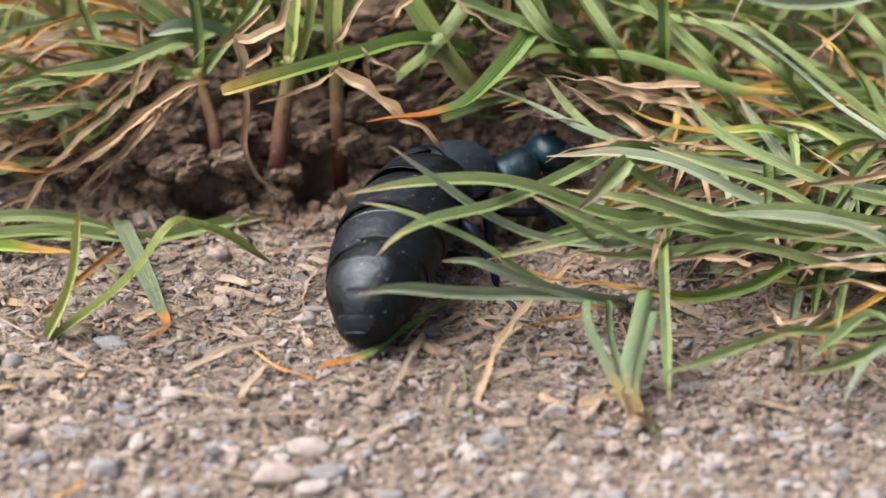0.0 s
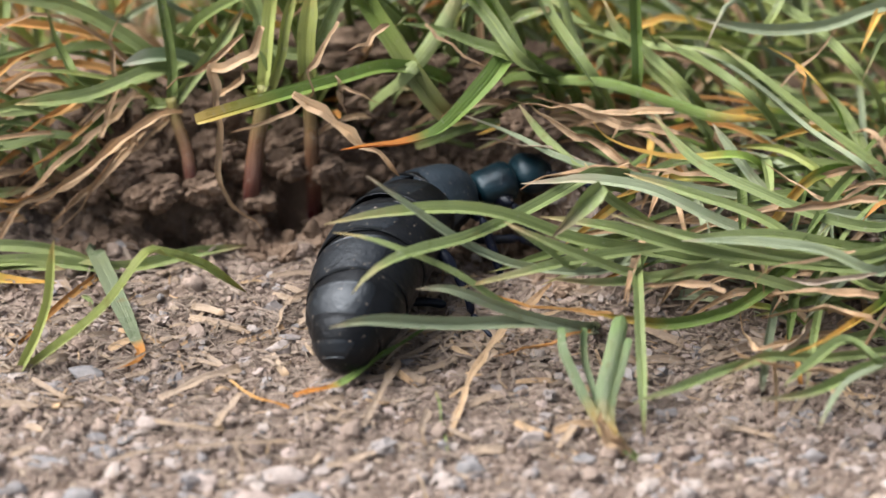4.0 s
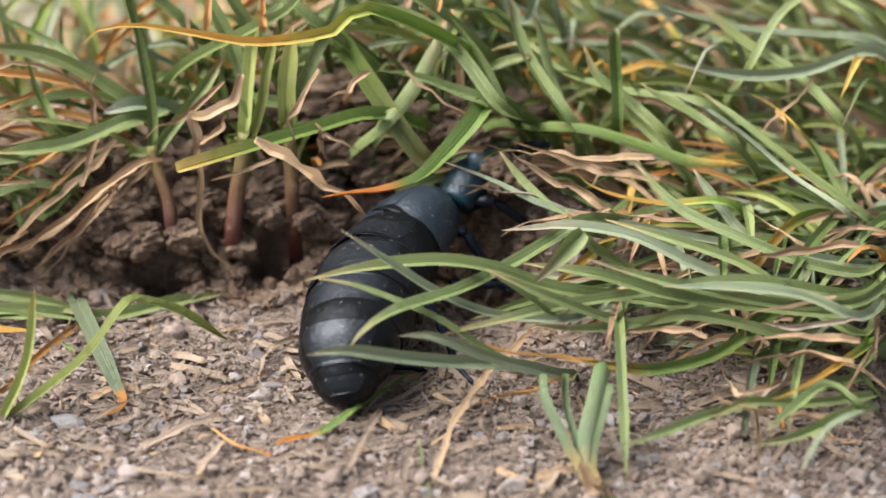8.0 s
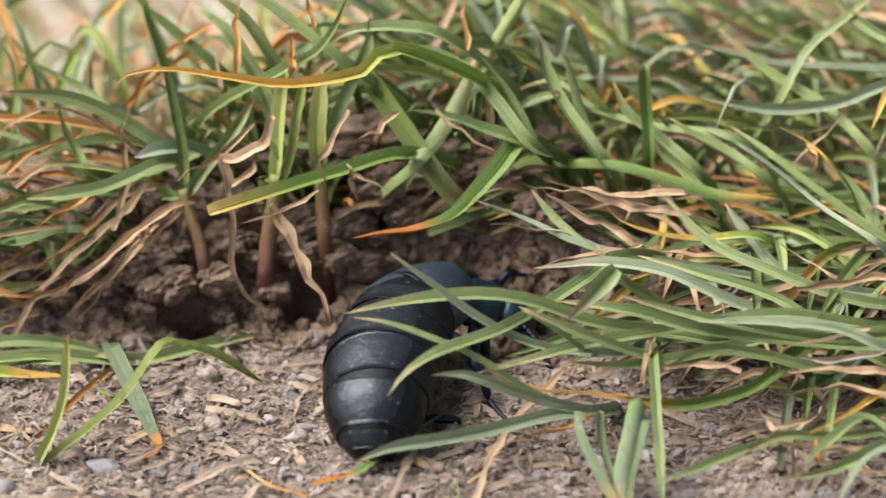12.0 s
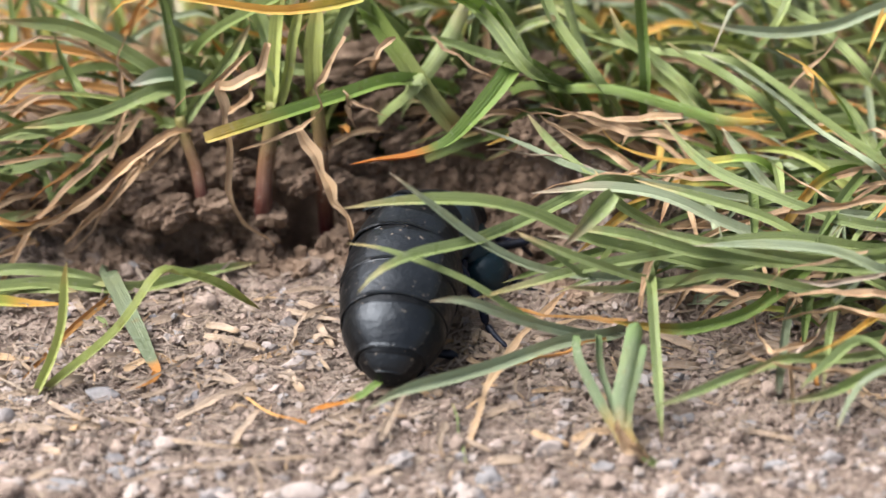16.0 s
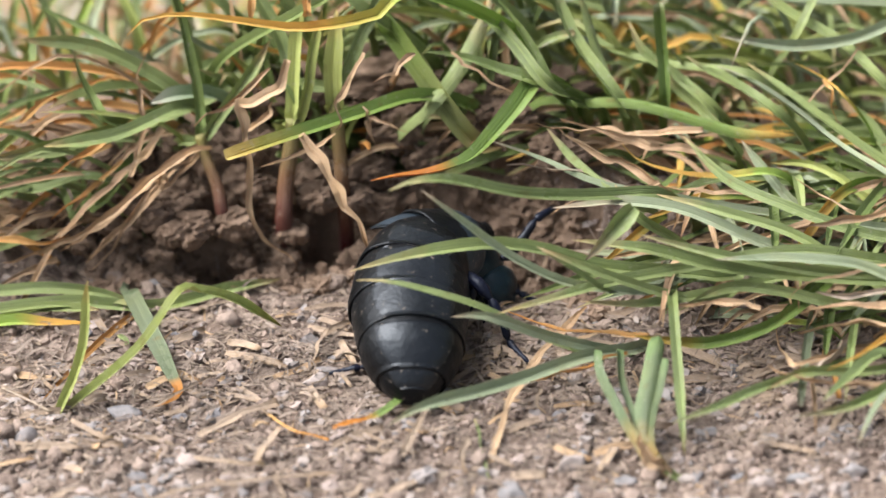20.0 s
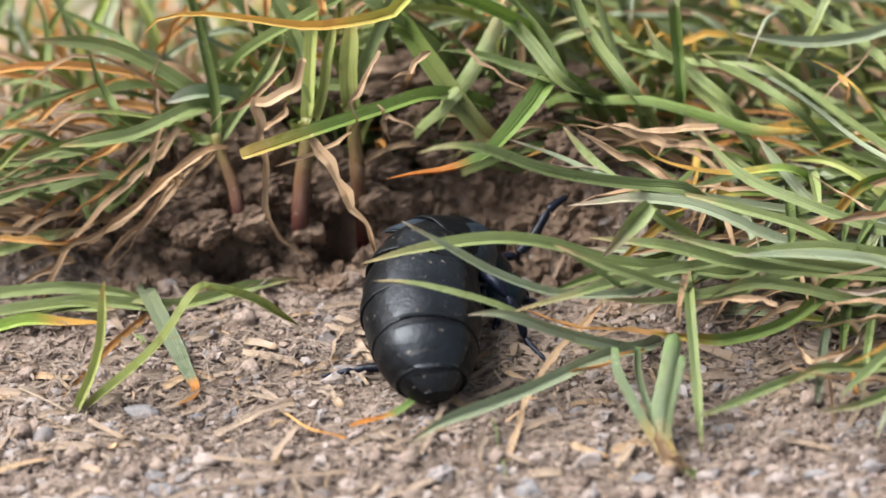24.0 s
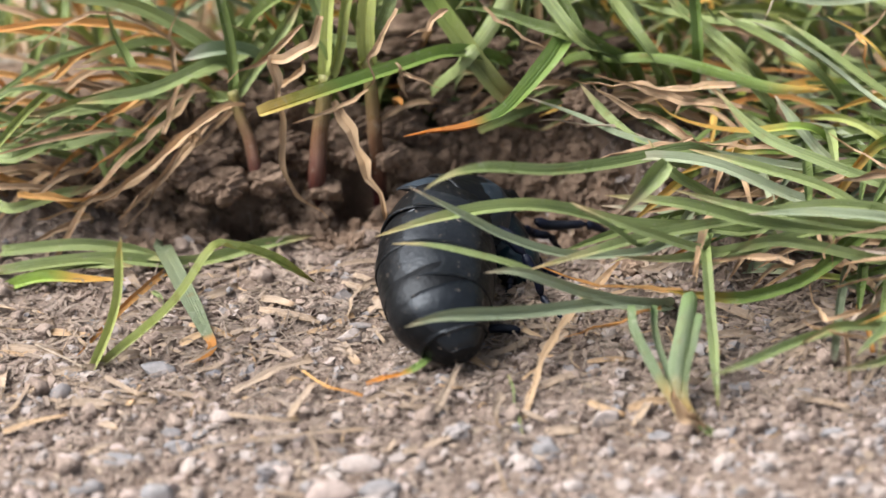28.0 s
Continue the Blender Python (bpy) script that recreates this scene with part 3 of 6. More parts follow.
blade(clump_stems, "sheath", 3.00, (3.4, 13.5, 12.5), (0.4, 14.0, 16.5), (-2.4, 16.0, 20.4), (-5.3, 19.0, 23.8), (-7.8, 22.0, 27.2))
blade(clump_stems, "green", 1.88, (-1.5, 13.0, 18.5), (1.0, 16.0, 19.7), (4.2, 20.0, 23.2), (6.1, 24.0, 26.1))
blade(clump_stems, "cutblade", 1.69, (-2.9, 13.0, 19.1), (-9.0, 10.0, 19.1), (-16.4, 6.5, 18.7), (-24.1, 3.0, 18.1))
blade(clump_stems, "yellowtip", 1.75, (-3.1, 10.0, 34.0), (-6.3, 8.0, 32.7), (-9.3, 6.5, 32.6), (-15.4, 5.0, 32.8), (-21.4, 4.0, 34.5), (-27.4, 3.5, 35.9), (-31.7, 3.5, 35.6), (-33.9, 3.5, 33.6))
blade(clump_stems, "straw", 0.94, (-8.4, 8.0, 27.8), (-10.0, 7.5, 24.9), (-12.0, 6.5, 22.6), (-11.3, 5.8, 20.4), (-12.3, 5.6, 19.1))
swinging_straw = blade(clump_stems, "straw", 1.35, (-12.1, 6.0, 19.5), (-8.9, 5.0, 17.8), (-5.8, 4.0, 15.8), (-2.4, 3.0, 13.9), (-0.2, 2.5, 11.4))
blade(clump_stems, "straw", 0.69, (-12.0, 5.6, 19.2), (-15.7, 5.0, 17.0), (-20.7, 5.0, 15.8))
blade(clump_stems, "straw", 0.56, (-9.0, 10.0, 19.9), (-7.1, 9.0, 18.5), (-3.7, 8.0, 17.5))
blade(clump_stems, "straw", 1.35, (-17.0, 10.0, 26.3), (-18.2, 9.0, 23.3), (-21.3, 8.0, 22.2), (-22.5, 7.5, 21.8), (-21.8, 6.0, 17.5), (-21.5, 4.0, 8.6), (-16.9, 4.5, 3.4))
blade(clump_stems, "straw", 0.81, (-19.0, 12.0, 24.1), (-22.6, 9.0, 22.2), (-27.6, 7.0, 20.2))
blade(clump_stems, "straw", 0.81, (-3.0, 12.0, 25.2), (-5.2, 9.0, 24.7), (-7.5, 7.0, 24.6))
blade(clump_stems, "straw", 1.38, (-27.1, 12.5, 14.5), (-29.1, 11.0, 14.5), (-34.1, 9.0, 11.4), (-39.7, 6.5, 8.0), (-49.6, 3.5, 5.4))
blade(clump_stems, "straw", 1.00, (-27.3, 12.0, 14.2), (-31.0, 9.5, 12.2), (-36.0, 7.5, 7.6), (-40.5, 6.0, 3.4))
blade(clump_stems, "straw", 0.88, (-34.0, 15.0, 15.6), (-38.0, 12.0, 12.2), (-41.7, 9.0, 9.3), (-46.1, 7.0, 6.1))
blade(clump_stems, "straw", 1.12, (-43.6, 6.0, 4.1), (-46.7, 5.0, 3.5), (-50.5, 4.5, 2.1))
blade(clump_stems, "straw", 0.62, (-34.1, 20.0, 19.3), (-34.1, 18.0, 17.1), (-32.9, 15.0, 15.6), (-32.7, 13.0, 12.4))
blade(clump_stems, "straw", 0.75, (-32.2, 9.0, 11.8), (-31.2, 8.5, 12.8), (-30.8, 8.0, 12.0))
blade(clump_stems, "straw", 1.00, (-8.6, 9.2, 19.6), (-8.4, 9.0, 17.2), (-8.0, 8.8, 15.9))
blade(clump_stems, "straw", 0.88, (-22.5, 12.0, 16.2), (-19.6, 12.0, 18.4), (-19.0, 12.5, 20.3))
blade(clump_stems, "straw", 0.56, (1.0, 14.0, 24.1), (4.1, 12.0, 22.0), (8.5, 11.0, 19.7))

# fringe
blade(fringe, "orangetip", 2.25, (10.4, 12.0, 20.9), (8.1, 9.0, 19.7), (5.3, 6.0, 17.9), (2.3, 2.5, 16.9), (-1.5, 0.5, 16.7), (-5.2, -1.0, 17.3), (-8.3, -2.0, 17.5))
blade(fringe, "yellowend", 1.69, (11.1, 15.0, 17.4), (15.4, 13.0, 18.0), (20.4, 11.5, 18.5), (26.0, 10.0, 17.4), (29.7, 9.0, 16.4), (33.4, 8.0, 15.7), (38.6, 7.0, 15.8))
blade(fringe, "green", 1.38, (31.6, 9.0, 14.0), (28.3, 13.0, 16.4), (25.8, 15.0, 18.1), (23.8, 17.0, 20.5))
blade(fringe, "paleblue", 1.25, (48.7, 2.0, 12.7), (43.4, 7.0, 14.1), (38.6, 12.0, 16.2), (34.3, 15.0, 18.1), (30.5, 17.0, 19.3))
blade(fringe, "green", 1.25, (51.4, 4.0, 10.8), (44.7, 8.0, 14.4), (38.5, 12.0, 17.8), (33.7, 16.0, 20.1))
blade(fringe, "yellowtip", 0.69, (44.7, 11.0, 17.5), (42.3, 13.0, 19.3), (39.0, 14.0, 21.0))
blade(fringe, "straw", 0.50, (40.1, 12.0, 16.8), (43.5, 13.0, 20.0), (46.5, 14.0, 23.4))
blade(fringe, "orange", 0.70, (41.9, 12.0, 19.8), (42.8, 10.0, 18.5), (43.0, 9.0, 16.5))
blade(fringe, "paleblue", 1.38, (40.0, 0.0, 9.2), (37.3, 2.0, 10.9), (34.6, 5.0, 13.4), (32.6, 7.0, 15.4))
blade(fringe, "yellowtip", 1.25, (35.7, 3.0, 13.4), (29.5, 3.5, 12.9), (24.6, 4.0, 13.5), (20.9, 5.0, 14.7), (19.4, 6.0, 16.2))
blade(fringe, "green", 1.25, (50.4, -2.0, 8.2), (41.2, -1.0, 9.1), (31.9, 0.0, 9.7), (19.6, 2.0, 12.1), (15.9, 3.0, 13.7))
blade(fringe, "whitestraw", 0.75, (20.8, 2.0, 11.8), (15.9, 3.2, 13.7), (12.1, 3.6, 14.6), (6.4, 4.0, 15.3))
blade(fringe, "paleblue", 1.19, (50.8, -4.0, 9.5), (38.0, -2.0, 10.6), (25.7, 0.0, 12.2), (16.5, 2.0, 13.4), (10.3, 5.0, 15.2), (5.1, 7.0, 16.6))
blade(fringe, "green", 1.25, (20.4, 0.0, 12.1), (17.1, 2.0, 13.6), (14.0, 5.0, 15.2), (11.2, 8.0, 17.4))
blade(fringe, "paleblue", 1.62, (41.8, -10.0, 9.2), (33.3, -8.0, 11.4), (25.4, -6.0, 14.5), (18.7, -5.0, 15.3), (15.0, -5.0, 15.1), (11.2, -5.0, 14.9))
blade(fringe, "palestub", 2.12, (19.7, -13.0, 19.4), (17.2, -14.5, 17.5), (14.3, -16.0, 14.9))
blade(fringe, "green", 1.12, (21.1, 8.0, 5.8), (12.4, 14.0, 6.3), (5.5, 15.0, 7.8), (-1.5, 15.0, 9.4))
blade(fringe, "green", 1.38, (28.8, -4.0, 5.8), (24.4, -3.0, 9.2), (20.7, -3.0, 12.1), (18.2, -1.0, 15.2))
long_blade = blade(fringe, "green", 1.88, (30.8, -12.2, 9.5), (25.3, -12.2, 10.4), (16.7, -12.2, 12.0), (10.0, -12.8, 15.2), (4.0, -13.4, 16.7), (-3.9, -14.0, 16.5), (-10.1, -14.6, 15.6))
crossing_blade = blade(fringe, "paleblue", 1.25, (19.7, -14.6, 9.8), (13.1, -15.2, 10.3), (8.5, -15.5, 11.7), (3.4, -15.5, 14.7), (-1.4, -15.2, 18.6), (-5.7, -14.6, 22.0))
drooping_blade = blade(fringe, "green", 1.25, (17.6, -18.8, 5.1), (12.4, -19.4, 8.5), (6.9, -19.4, 12.9), (1.0, -18.8, 15.7), (-2.6, -18.2, 16.9), (-5.7, -17.6, 17.3))
blade(fringe, "paleblue", 1.50, (17.6, -18.2, 4.5), (10.6, -20.6, 8.3), (4.5, -21.8, 11.8), (2.1, -21.8, 12.3), (-0.2, -21.8, 12.1))
blade(fringe, "green", 1.62, (49.0, -11.6, 10.2), (37.3, -12.2, 12.6), (25.2, -13.4, 11.7), (16.6, -15.8, 11.7), (10.0, -18.2, 11.4), (4.3, -20.0, 11.0))
blade(fringe, "green", 1.31, (28.9, -14.0, 8.1), (23.3, -15.2, 9.6), (16.6, -16.4, 13.2), (12.4, -16.4, 15.3), (9.2, -15.8, 16.7))
blade(fringe, "green", 1.00, (16.7, -15.8, 10.7), (13.9, -17.0, 13.5), (9.6, -17.6, 17.3))
blade(fringe, "green", 1.50, (49.6, -12.2, 10.2), (38.5, -13.4, 10.6), (28.2, -14.6, 9.2), (20.3, -15.8, 8.9), (13.6, -16.4, 10.0))
blade(fringe, "green", 1.75, (49.4, -14.6, 9.9), (38.4, -15.2, 11.1), (28.7, -14.6, 12.4), (21.5, -12.8, 13.8), (13.1, -10.0, 13.8))
blade(fringe, "yellowend", 1.62, (41.1, -12.2, 9.5), (37.3, -15.8, 8.2), (33.0, -18.2, 6.8), (27.5, -20.0, 6.5), (24.1, -20.6, 7.1), (19.0, -20.6, 8.1))
blade(fringe, "green", 1.38, (49.6, -16.4, 2.8), (39.9, -24.0, 5.2), (32.4, -29.0, 6.3), (27.5, -32.0, 6.1), (22.3, -34.0, 5.5))
blade(sprout, "sproutleaf", 1.50, (20.6, -35.3, 1.3), (18.2, -32.3, 3.2), (16.2, -28.3, 5.4), (15.0, -25.3, 6.9), (14.9, -22.3, 7.5))
blade(sprout, "sproutleaf", 1.35, (20.7, -35.0, 1.5), (19.0, -32.3, 3.2), (17.7, -28.3, 5.0), (17.2, -25.3, 6.2), (17.3, -22.3, 7.5))
blade(sprout, "sproutleaf", 2.30, (20.8, -35.5, 1.3), (19.3, -33.3, 3.1), (19.5, -30.3, 5.0), (20.6, -26.3, 6.8), (21.8, -21.3, 8.3))
blade(sprout, "sproutleaf", 1.20, (20.9, -35.3, 1.3), (20.1, -33.3, 2.6), (20.4, -30.3, 4.2), (21.4, -27.3, 5.8), (22.2, -24.3, 7.4))
blade(sprout, "straw", 1.50, (21.9, -35.7, 0.5), (20.3, -35.6, 2.3), (19.0, -35.1, 4.1), (18.8, -34.7, 5.4))
blade(sprout, "green", 0.90, (23.5, -36.3, -0.5), (21.6, -35.5, 0.9), (20.8, -34.7, 2.4))
blade(fringe, "green", 1.4, (23.5, -17.0, 9.9), (23.6, -22.0, 7.4), (23.7, -27.0, 4.9), (23.7, -31.0, 3.2), (23.7, -33.3, 0.8))
blade(fringe, "green", 1.50, (49.9, -8.0, 10.8), (43.7, -8.0, 12.3), (36.5, -5.0, 14.0), (30.5, -1.0, 15.2), (26.0, 4.0, 18.0))
blade(fringe, "green", 1.38, (49.5, -15.2, 7.4), (42.3, -12.2, 10.6), (36.9, -9.0, 12.9), (28.5, -6.0, 14.6), (22.4, -3.0, 15.0))
blade(fringe, "green", 1.38, (49.2, -15.8, 12.1), (43.1, -16.4, 11.9), (35.9, -15.8, 12.8), (26.9, -14.0, 14.2), (20.3, -12.2, 15.5))
blade(fringe, "paleblue", 1.62, (49.1, -17.6, 11.1), (43.0, -17.0, 13.5), (35.8, -16.4, 14.2), (28.1, -15.2, 13.8))
blade(fringe, "green", 1.50, (42.1, -16.4, 8.2), (34.8, -15.2, 9.6), (29.4, -14.6, 9.9), (23.9, -16.4, 8.2))
blade(fringe, "green", 1.25, (48.9, -24.0, 5.2), (42.7, -26.0, 5.8), (36.6, -28.0, 7.4), (32.4, -30.0, 6.6))
blade(fringe, "yellowtip", 1.38, (49.3, -17.6, 6.8), (42.6, -27.0, 8.5), (38.9, -29.0, 8.1))
blade(fringe, "green", 1.62, (48.5, -28.0, 6.3), (45.0, -26.0, 7.9), (41.2, -30.0, 7.6), (38.1, -33.0, 6.8))
blade(fringe, "paleblue", 1.12, (48.2, -31.0, 7.6), (44.6, -33.0, 6.8), (41.4, -38.0, 4.5))
blade(fringe, "straw", 1.25, (49.4, -11.0, 16.2), (43.3, -11.5, 16.0), (36.9, -12.0, 15.6))
blade(fringe, "straw", 1.12, (49.0, -20.0, 9.7), (42.9, -20.0, 10.4), (37.0, -20.0, 9.9))
blade(fringe, "straw", 0.81, (48.3, -22.0, 8.2), (41.7, -21.0, 8.9), (36.3, -22.0, 8.2))
blade(fringe, "straw", 0.69, (46.6, -17.0, 13.5), (40.1, -17.0, 12.1), (35.9, -18.0, 10.6))
blade(fringe, "whitestraw", 0.69, (48.9, -19.0, 11.9), (42.4, -19.0, 11.1), (38.2, -19.0, 11.9))
blade(fringe, "straw", 0.88, (32.8, -19.0, 9.8), (27.4, -18.0, 10.3), (22.0, -18.0, 9.2))
blade(fringe, "straw", 0.94, (28.3, 6.0, 17.5), (20.8, 6.0, 17.2), (15.3, 6.5, 18.0), (8.1, 7.0, 18.5))
blade(fringe, "straw", 1.06, (28.9, 4.0, 15.8), (22.1, 5.0, 16.7), (17.1, 6.0, 18.2), (12.5, 6.5, 19.4))
blade(fringe, "straw", 1.12, (24.5, 1.0, 12.6), (20.2, 3.0, 15.0), (15.9, 5.0, 16.3), (11.9, 7.0, 18.4))
blade(fringe, "straw", 0.81, (23.2, 1.0, 14.0), (17.0, 0.0, 13.2), (13.3, -1.0, 13.1), (10.8, -2.0, 12.2))
blade(fringe, "straw", 0.88, (34.3, -0.0, 12.5), (28.8, 0.0, 13.2), (24.4, 0.0, 13.9), (21.9, -0.5, 13.6))
blade(fringe, "straw", 0.62, (44.6, -4.0, 11.6), (41.0, -2.0, 12.9), (38.0, -0.0, 14.6))
blade(fringe, "straw", 1.00, (47.2, -30.0, 5.9), (41.3, -29.5, 6.6), (36.5, -29.5, 7.0), (33.1, -26.0, 7.2))
blade(fringe, "straw", 0.88, (39.9, -23.0, 6.0), (35.9, -25.0, 6.5), (34.6, -17.6, 3.9), (34.3, -15.8, 5.7))
blade(fringe, "whitestraw", 0.88, (43.4, -16.4, 5.7), (39.8, -24.0, 6.6), (36.6, -28.0, 6.3))
blade(fringe, "palestub", 1.38, (48.5, -28.0, 6.3), (41.1, -33.0, 6.1), (35.0, -35.0, 6.5))
low_blade = blade(fringe, "paleblue", 1.75, (17.6, -18.0, 4.5), (12.4, -20.0, 6.8), (5.8, -21.8, 7.9), (1.0, -24.0, 9.5), (-5.5, -27.1, 12.0), (-9.3, -28.3, 12.0))
lifted_blade = blade(fringe, "green", 1.9, (19.4, -3.0, 14.8), (15.7, -5.0, 14.0), (10.7, -9.9, 14.1), (5.2, -15.2, 14.8), (-1.4, -20.1, 16.0), (-5.0, -22.4, 15.5), (-7.3, -23.7, 13.7))
blade(fringe, "orange", 0.80, (20.9, -17.6, 5.9), (13.1, -16.4, 6.4), (8.9, -15.2, 6.7), (5.8, -13.4, 7.4))
blade(fringe, "orange", 0.60, (18.5, -19.1, 4.9), (13.6, -23.0, 5.8), (7.9, -22.0, 3.7))

# back right
blade(back_right, "green", 1.25, (29.6, 12.0, 17.0), (25.5, 16.0, 19.2), (22.4, 18.0, 21.0), (20.9, 20.0, 23.9))
blade(back_right, "greenstub", 1.38, (24.7, 14.0, 17.4), (24.5, 16.0, 22.1), (24.2, 17.0, 27.6))
blade(back_right, "green", 1.62, (19.0, 12.0, 18.8), (14.8, 17.0, 23.2), (13.1, 20.0, 26.7), (12.8, 21.0, 29.7))
blade(back_right, "green", 1.50, (34.3, 16.0, 18.2), (25.6, 19.0, 18.2), (18.7, 21.0, 19.5), (14.4, 23.0, 22.1), (8.7, 24.0, 20.3))
blade(back_right, "paleblue", 1.25, (53.8, 24.0, 21.1), (47.5, 25.0, 21.8), (40.0, 26.0, 21.9), (34.2, 26.0, 23.5), (28.5, 26.0, 25.8))
blade(back_right, "green", 1.25, (49.2, 14.0, 17.4), (44.5, 19.0, 20.5), (38.5, 23.0, 22.8), (32.9, 26.0, 27.1))
blade(back_right, "paleblue", 1.38, (53.4, 20.0, 22.6), (45.7, 18.0, 21.4), (38.7, 17.0, 21.5), (30.8, 17.0, 23.1))
blade(back_right, "green", 1.25, (36.9, 9.0, 17.1), (32.8, 12.0, 19.1), (28.8, 14.0, 20.6), (27.0, 15.0, 21.9))
blade(back_right, "green", 1.12, (39.6, 20.0, 20.9), (42.9, 24.0, 25.0), (47.6, 27.0, 27.6), (51.5, 29.0, 30.0))
blade(back_right, "green", 1.25, (53.7, 24.0, 24.7), (50.0, 26.0, 26.6), (47.0, 28.0, 28.5), (45.1, 29.0, 30.9))
blade(back_right, "green", 1.50, (11.5, 10.0, 21.6), (7.9, 15.0, 24.6), (4.3, 18.0, 27.3), (0.6, 20.0, 28.5))
blade(back_right, "darkgreen", 1.50, (10.9, 11.0, 21.4), (6.6, 13.0, 22.1), (2.2, 15.0, 22.9), (-2.1, 16.0, 23.2))
blade(back_right, "darkgreen", 1.25, (12.1, 12.0, 19.7), (9.2, 17.0, 24.1), (6.2, 20.0, 27.6))
blade(back_right, "green", 1.50, (10.3, 13.0, 21.3), (6.7, 17.0, 24.9), (1.8, 19.0, 28.2), (-3.8, 20.0, 28.6), (-7.0, 20.0, 28.0))
blade(back_right, "green", 1.12, (19.0, 13.0, 18.9), (17.3, 16.0, 22.3), (15.8, 18.0, 27.7), (14.9, 18.0, 29.1))
blade(back_right, "yellowgreen", 1.50, (7.5, 24.0, 26.1), (9.5, 26.0, 28.5), (11.5, 28.0, 31.0), (12.5, 29.0, 33.3))
blade(back_right, "orange", 0.70, (4.6, 20.0, 28.3), (4.7, 22.0, 30.8), (4.6, 24.0, 34.0))
blade(back_right, "orange", 1.00, (-12.1, 18.0, 32.7), (-13.0, 20.0, 35.2), (-13.6, 21.0, 37.5))
blade(back_right, "orange", 0.90, (-21.1, 18.0, 27.3), (-20.8, 20.0, 31.2), (-20.4, 22.0, 35.1))
blade(back_right, "orange", 1.30, (-14.7, 15.0, 28.8), (-14.8, 15.5, 31.3), (-14.5, 16.0, 32.8))
blade(back_right, "paleblue", 1.12, (16.5, 28.0, 27.3), (14.5, 27.0, 22.8), (12.1, 30.0, 26.3))


def random_blade(rng, reach, lift, width, lean, droop):
    """A free blade from the origin: reach outwards along lean, lift and droop in mm."""
    c, s = math.cos(lean), math.sin(lean)
    k = rng.uniform(-0.09, 0.09) * reach
    pts = [(0, 0, -0.6), (c * reach * 0.22, s * reach * 0.22, lift * 0.6), (c * reach * 0.6 - s * k * 0.5, s * reach * 0.6 + c * k * 0.5, lift), (c * reach - s * k, s * reach + c * k, lift - droop)]
    return strip(pts, width, (rng.uniform(-0.6, 0.6), -0.6, 0.7), rng.uniform(0.4, 1.0), rng.uniform(-0.6, 0.6), rng.random() < 0.12, 10)


KINDS = ["green"] * 10 + ["darkgreen"] * 4 + ["paleblue"] * 6 + ["yellowgreen"] * 5 + ["yellowtip"] + ["orange"] + ["straw"] * 4


def tuft_label(kinds):
    """What a tuft is made of, in words."""
    dry = sum(k in LOOSE for k in kinds) / len(kinds)
    pale = sum(k == "paleblue" for k in kinds) / len(kinds)
    if dry > 0.6:
        return "withered tan grass tuft with few green blades"
    if dry > 0.3:
        return "green grass tuft mixed with dry orange blades"
    return "grey-green grass tuft in the turf" if pale > 0.4 else "fresh green grass tuft in the turf"


def sow(name, label, seed, count, place, shape, clear=False, near=1e9):
    """A stand of blades: those rooted nearer than a line are tufts of single blades, the rest is joined."""
    rng = random.Random(seed)
    store, tufts = {}, {}
    for _ in range(count):
        x, y = place(rng)
        reach, lift, width, lean, droop, kind = shape(rng, x, y)
        v, q, uv = random_blade(rng, reach, lift, width, lean, droop)
        v = v + np.array([x, y, float(height(x, y, False))])
        rise = v[:, 2] * 0.848 + v[:, 1] * 0.53
        if clear and np.any((v[:, 0] > -14) & (v[:, 0] < 19) & (rise < 14) & ((v[:, 0] < 7) | (rise > 7))):
            continue        # trodden down where the beetle goes
        if y < near:
            tufts.setdefault((round(x / 9), round(y / 9)), []).append((x, y, kind, v, q, uv))
        else:
            store.setdefault(kind, []).append((v, q, uv))
    for blades in tufts.values():
        cx, cy = sum(b[0] for b in blades) / len(blades), sum(b[1] for b in blades) / len(blades)
        base = np.array([cx, cy, float(height(cx, cy, False))])
        top = thing("grass_tuft", *base, tuft_label([b[2] for b in blades]), "grass", "turf tufts")
        for x, y, kind, v, q, uv in blades:
            n = "dry_blade" if kind in LOOSE else "blade"
            part(n, mesh_of(n, (v - base) * MM, q, kind, uv), top)
    if not store:
        return
    top = thing(name, 0, 0, 0, label, "grass")
    top["kind"] = "stuff"
    for kind, items in store.items():
        off, vs, qs, us = 0, [], [], []
        for v, q, uv in items:
            vs.append(v)
            qs.append(q + off)
            us.append(uv)
            off += len(v)
        ob = part("blades", mesh_of("blades", np.concatenate(vs) * MM, np.concatenate(qs), kind + "_mass", np.concatenate(us)), top)
        ob["kind"] = "stuff"


def back_place(rng):
    while True:
        y = 23 + 150 * rng.random() ** 1.1
        x = rng.uniform(-62 - 0.2 * y, 62 + 0.2 * y)
        if (x > 0 or y > 52 or rng.random() < 0.22) and (y < 60 + 0.9 * (x + 45) or rng.random() < 0.2):   # the turf thins out to bare earth
            return x, y


FAR = ["green"] * 5 + ["paleblue"] * 8 + ["yellowgreen"] * 7 + ["orange"] + ["straw"] * 7


def back_shape(rng, x, y):
    lean = rng.gauss(rng.choice((3.5, 3.5, 0.5, 1.8)) if x < 0 else 3.3, 0.6)
    kind = rng.choice((KINDS if y < 48 else FAR) + (["orange"] * 4 + ["straw"] * 4 if x < -15 else []))
    tall = min(1.0, (y - 18) / 10)
    return rng.uniform(8, 24) * tall, rng.uniform(6, 17) * tall, rng.uniform(0.6, 1.2), lean, rng.uniform(-5, 4), kind


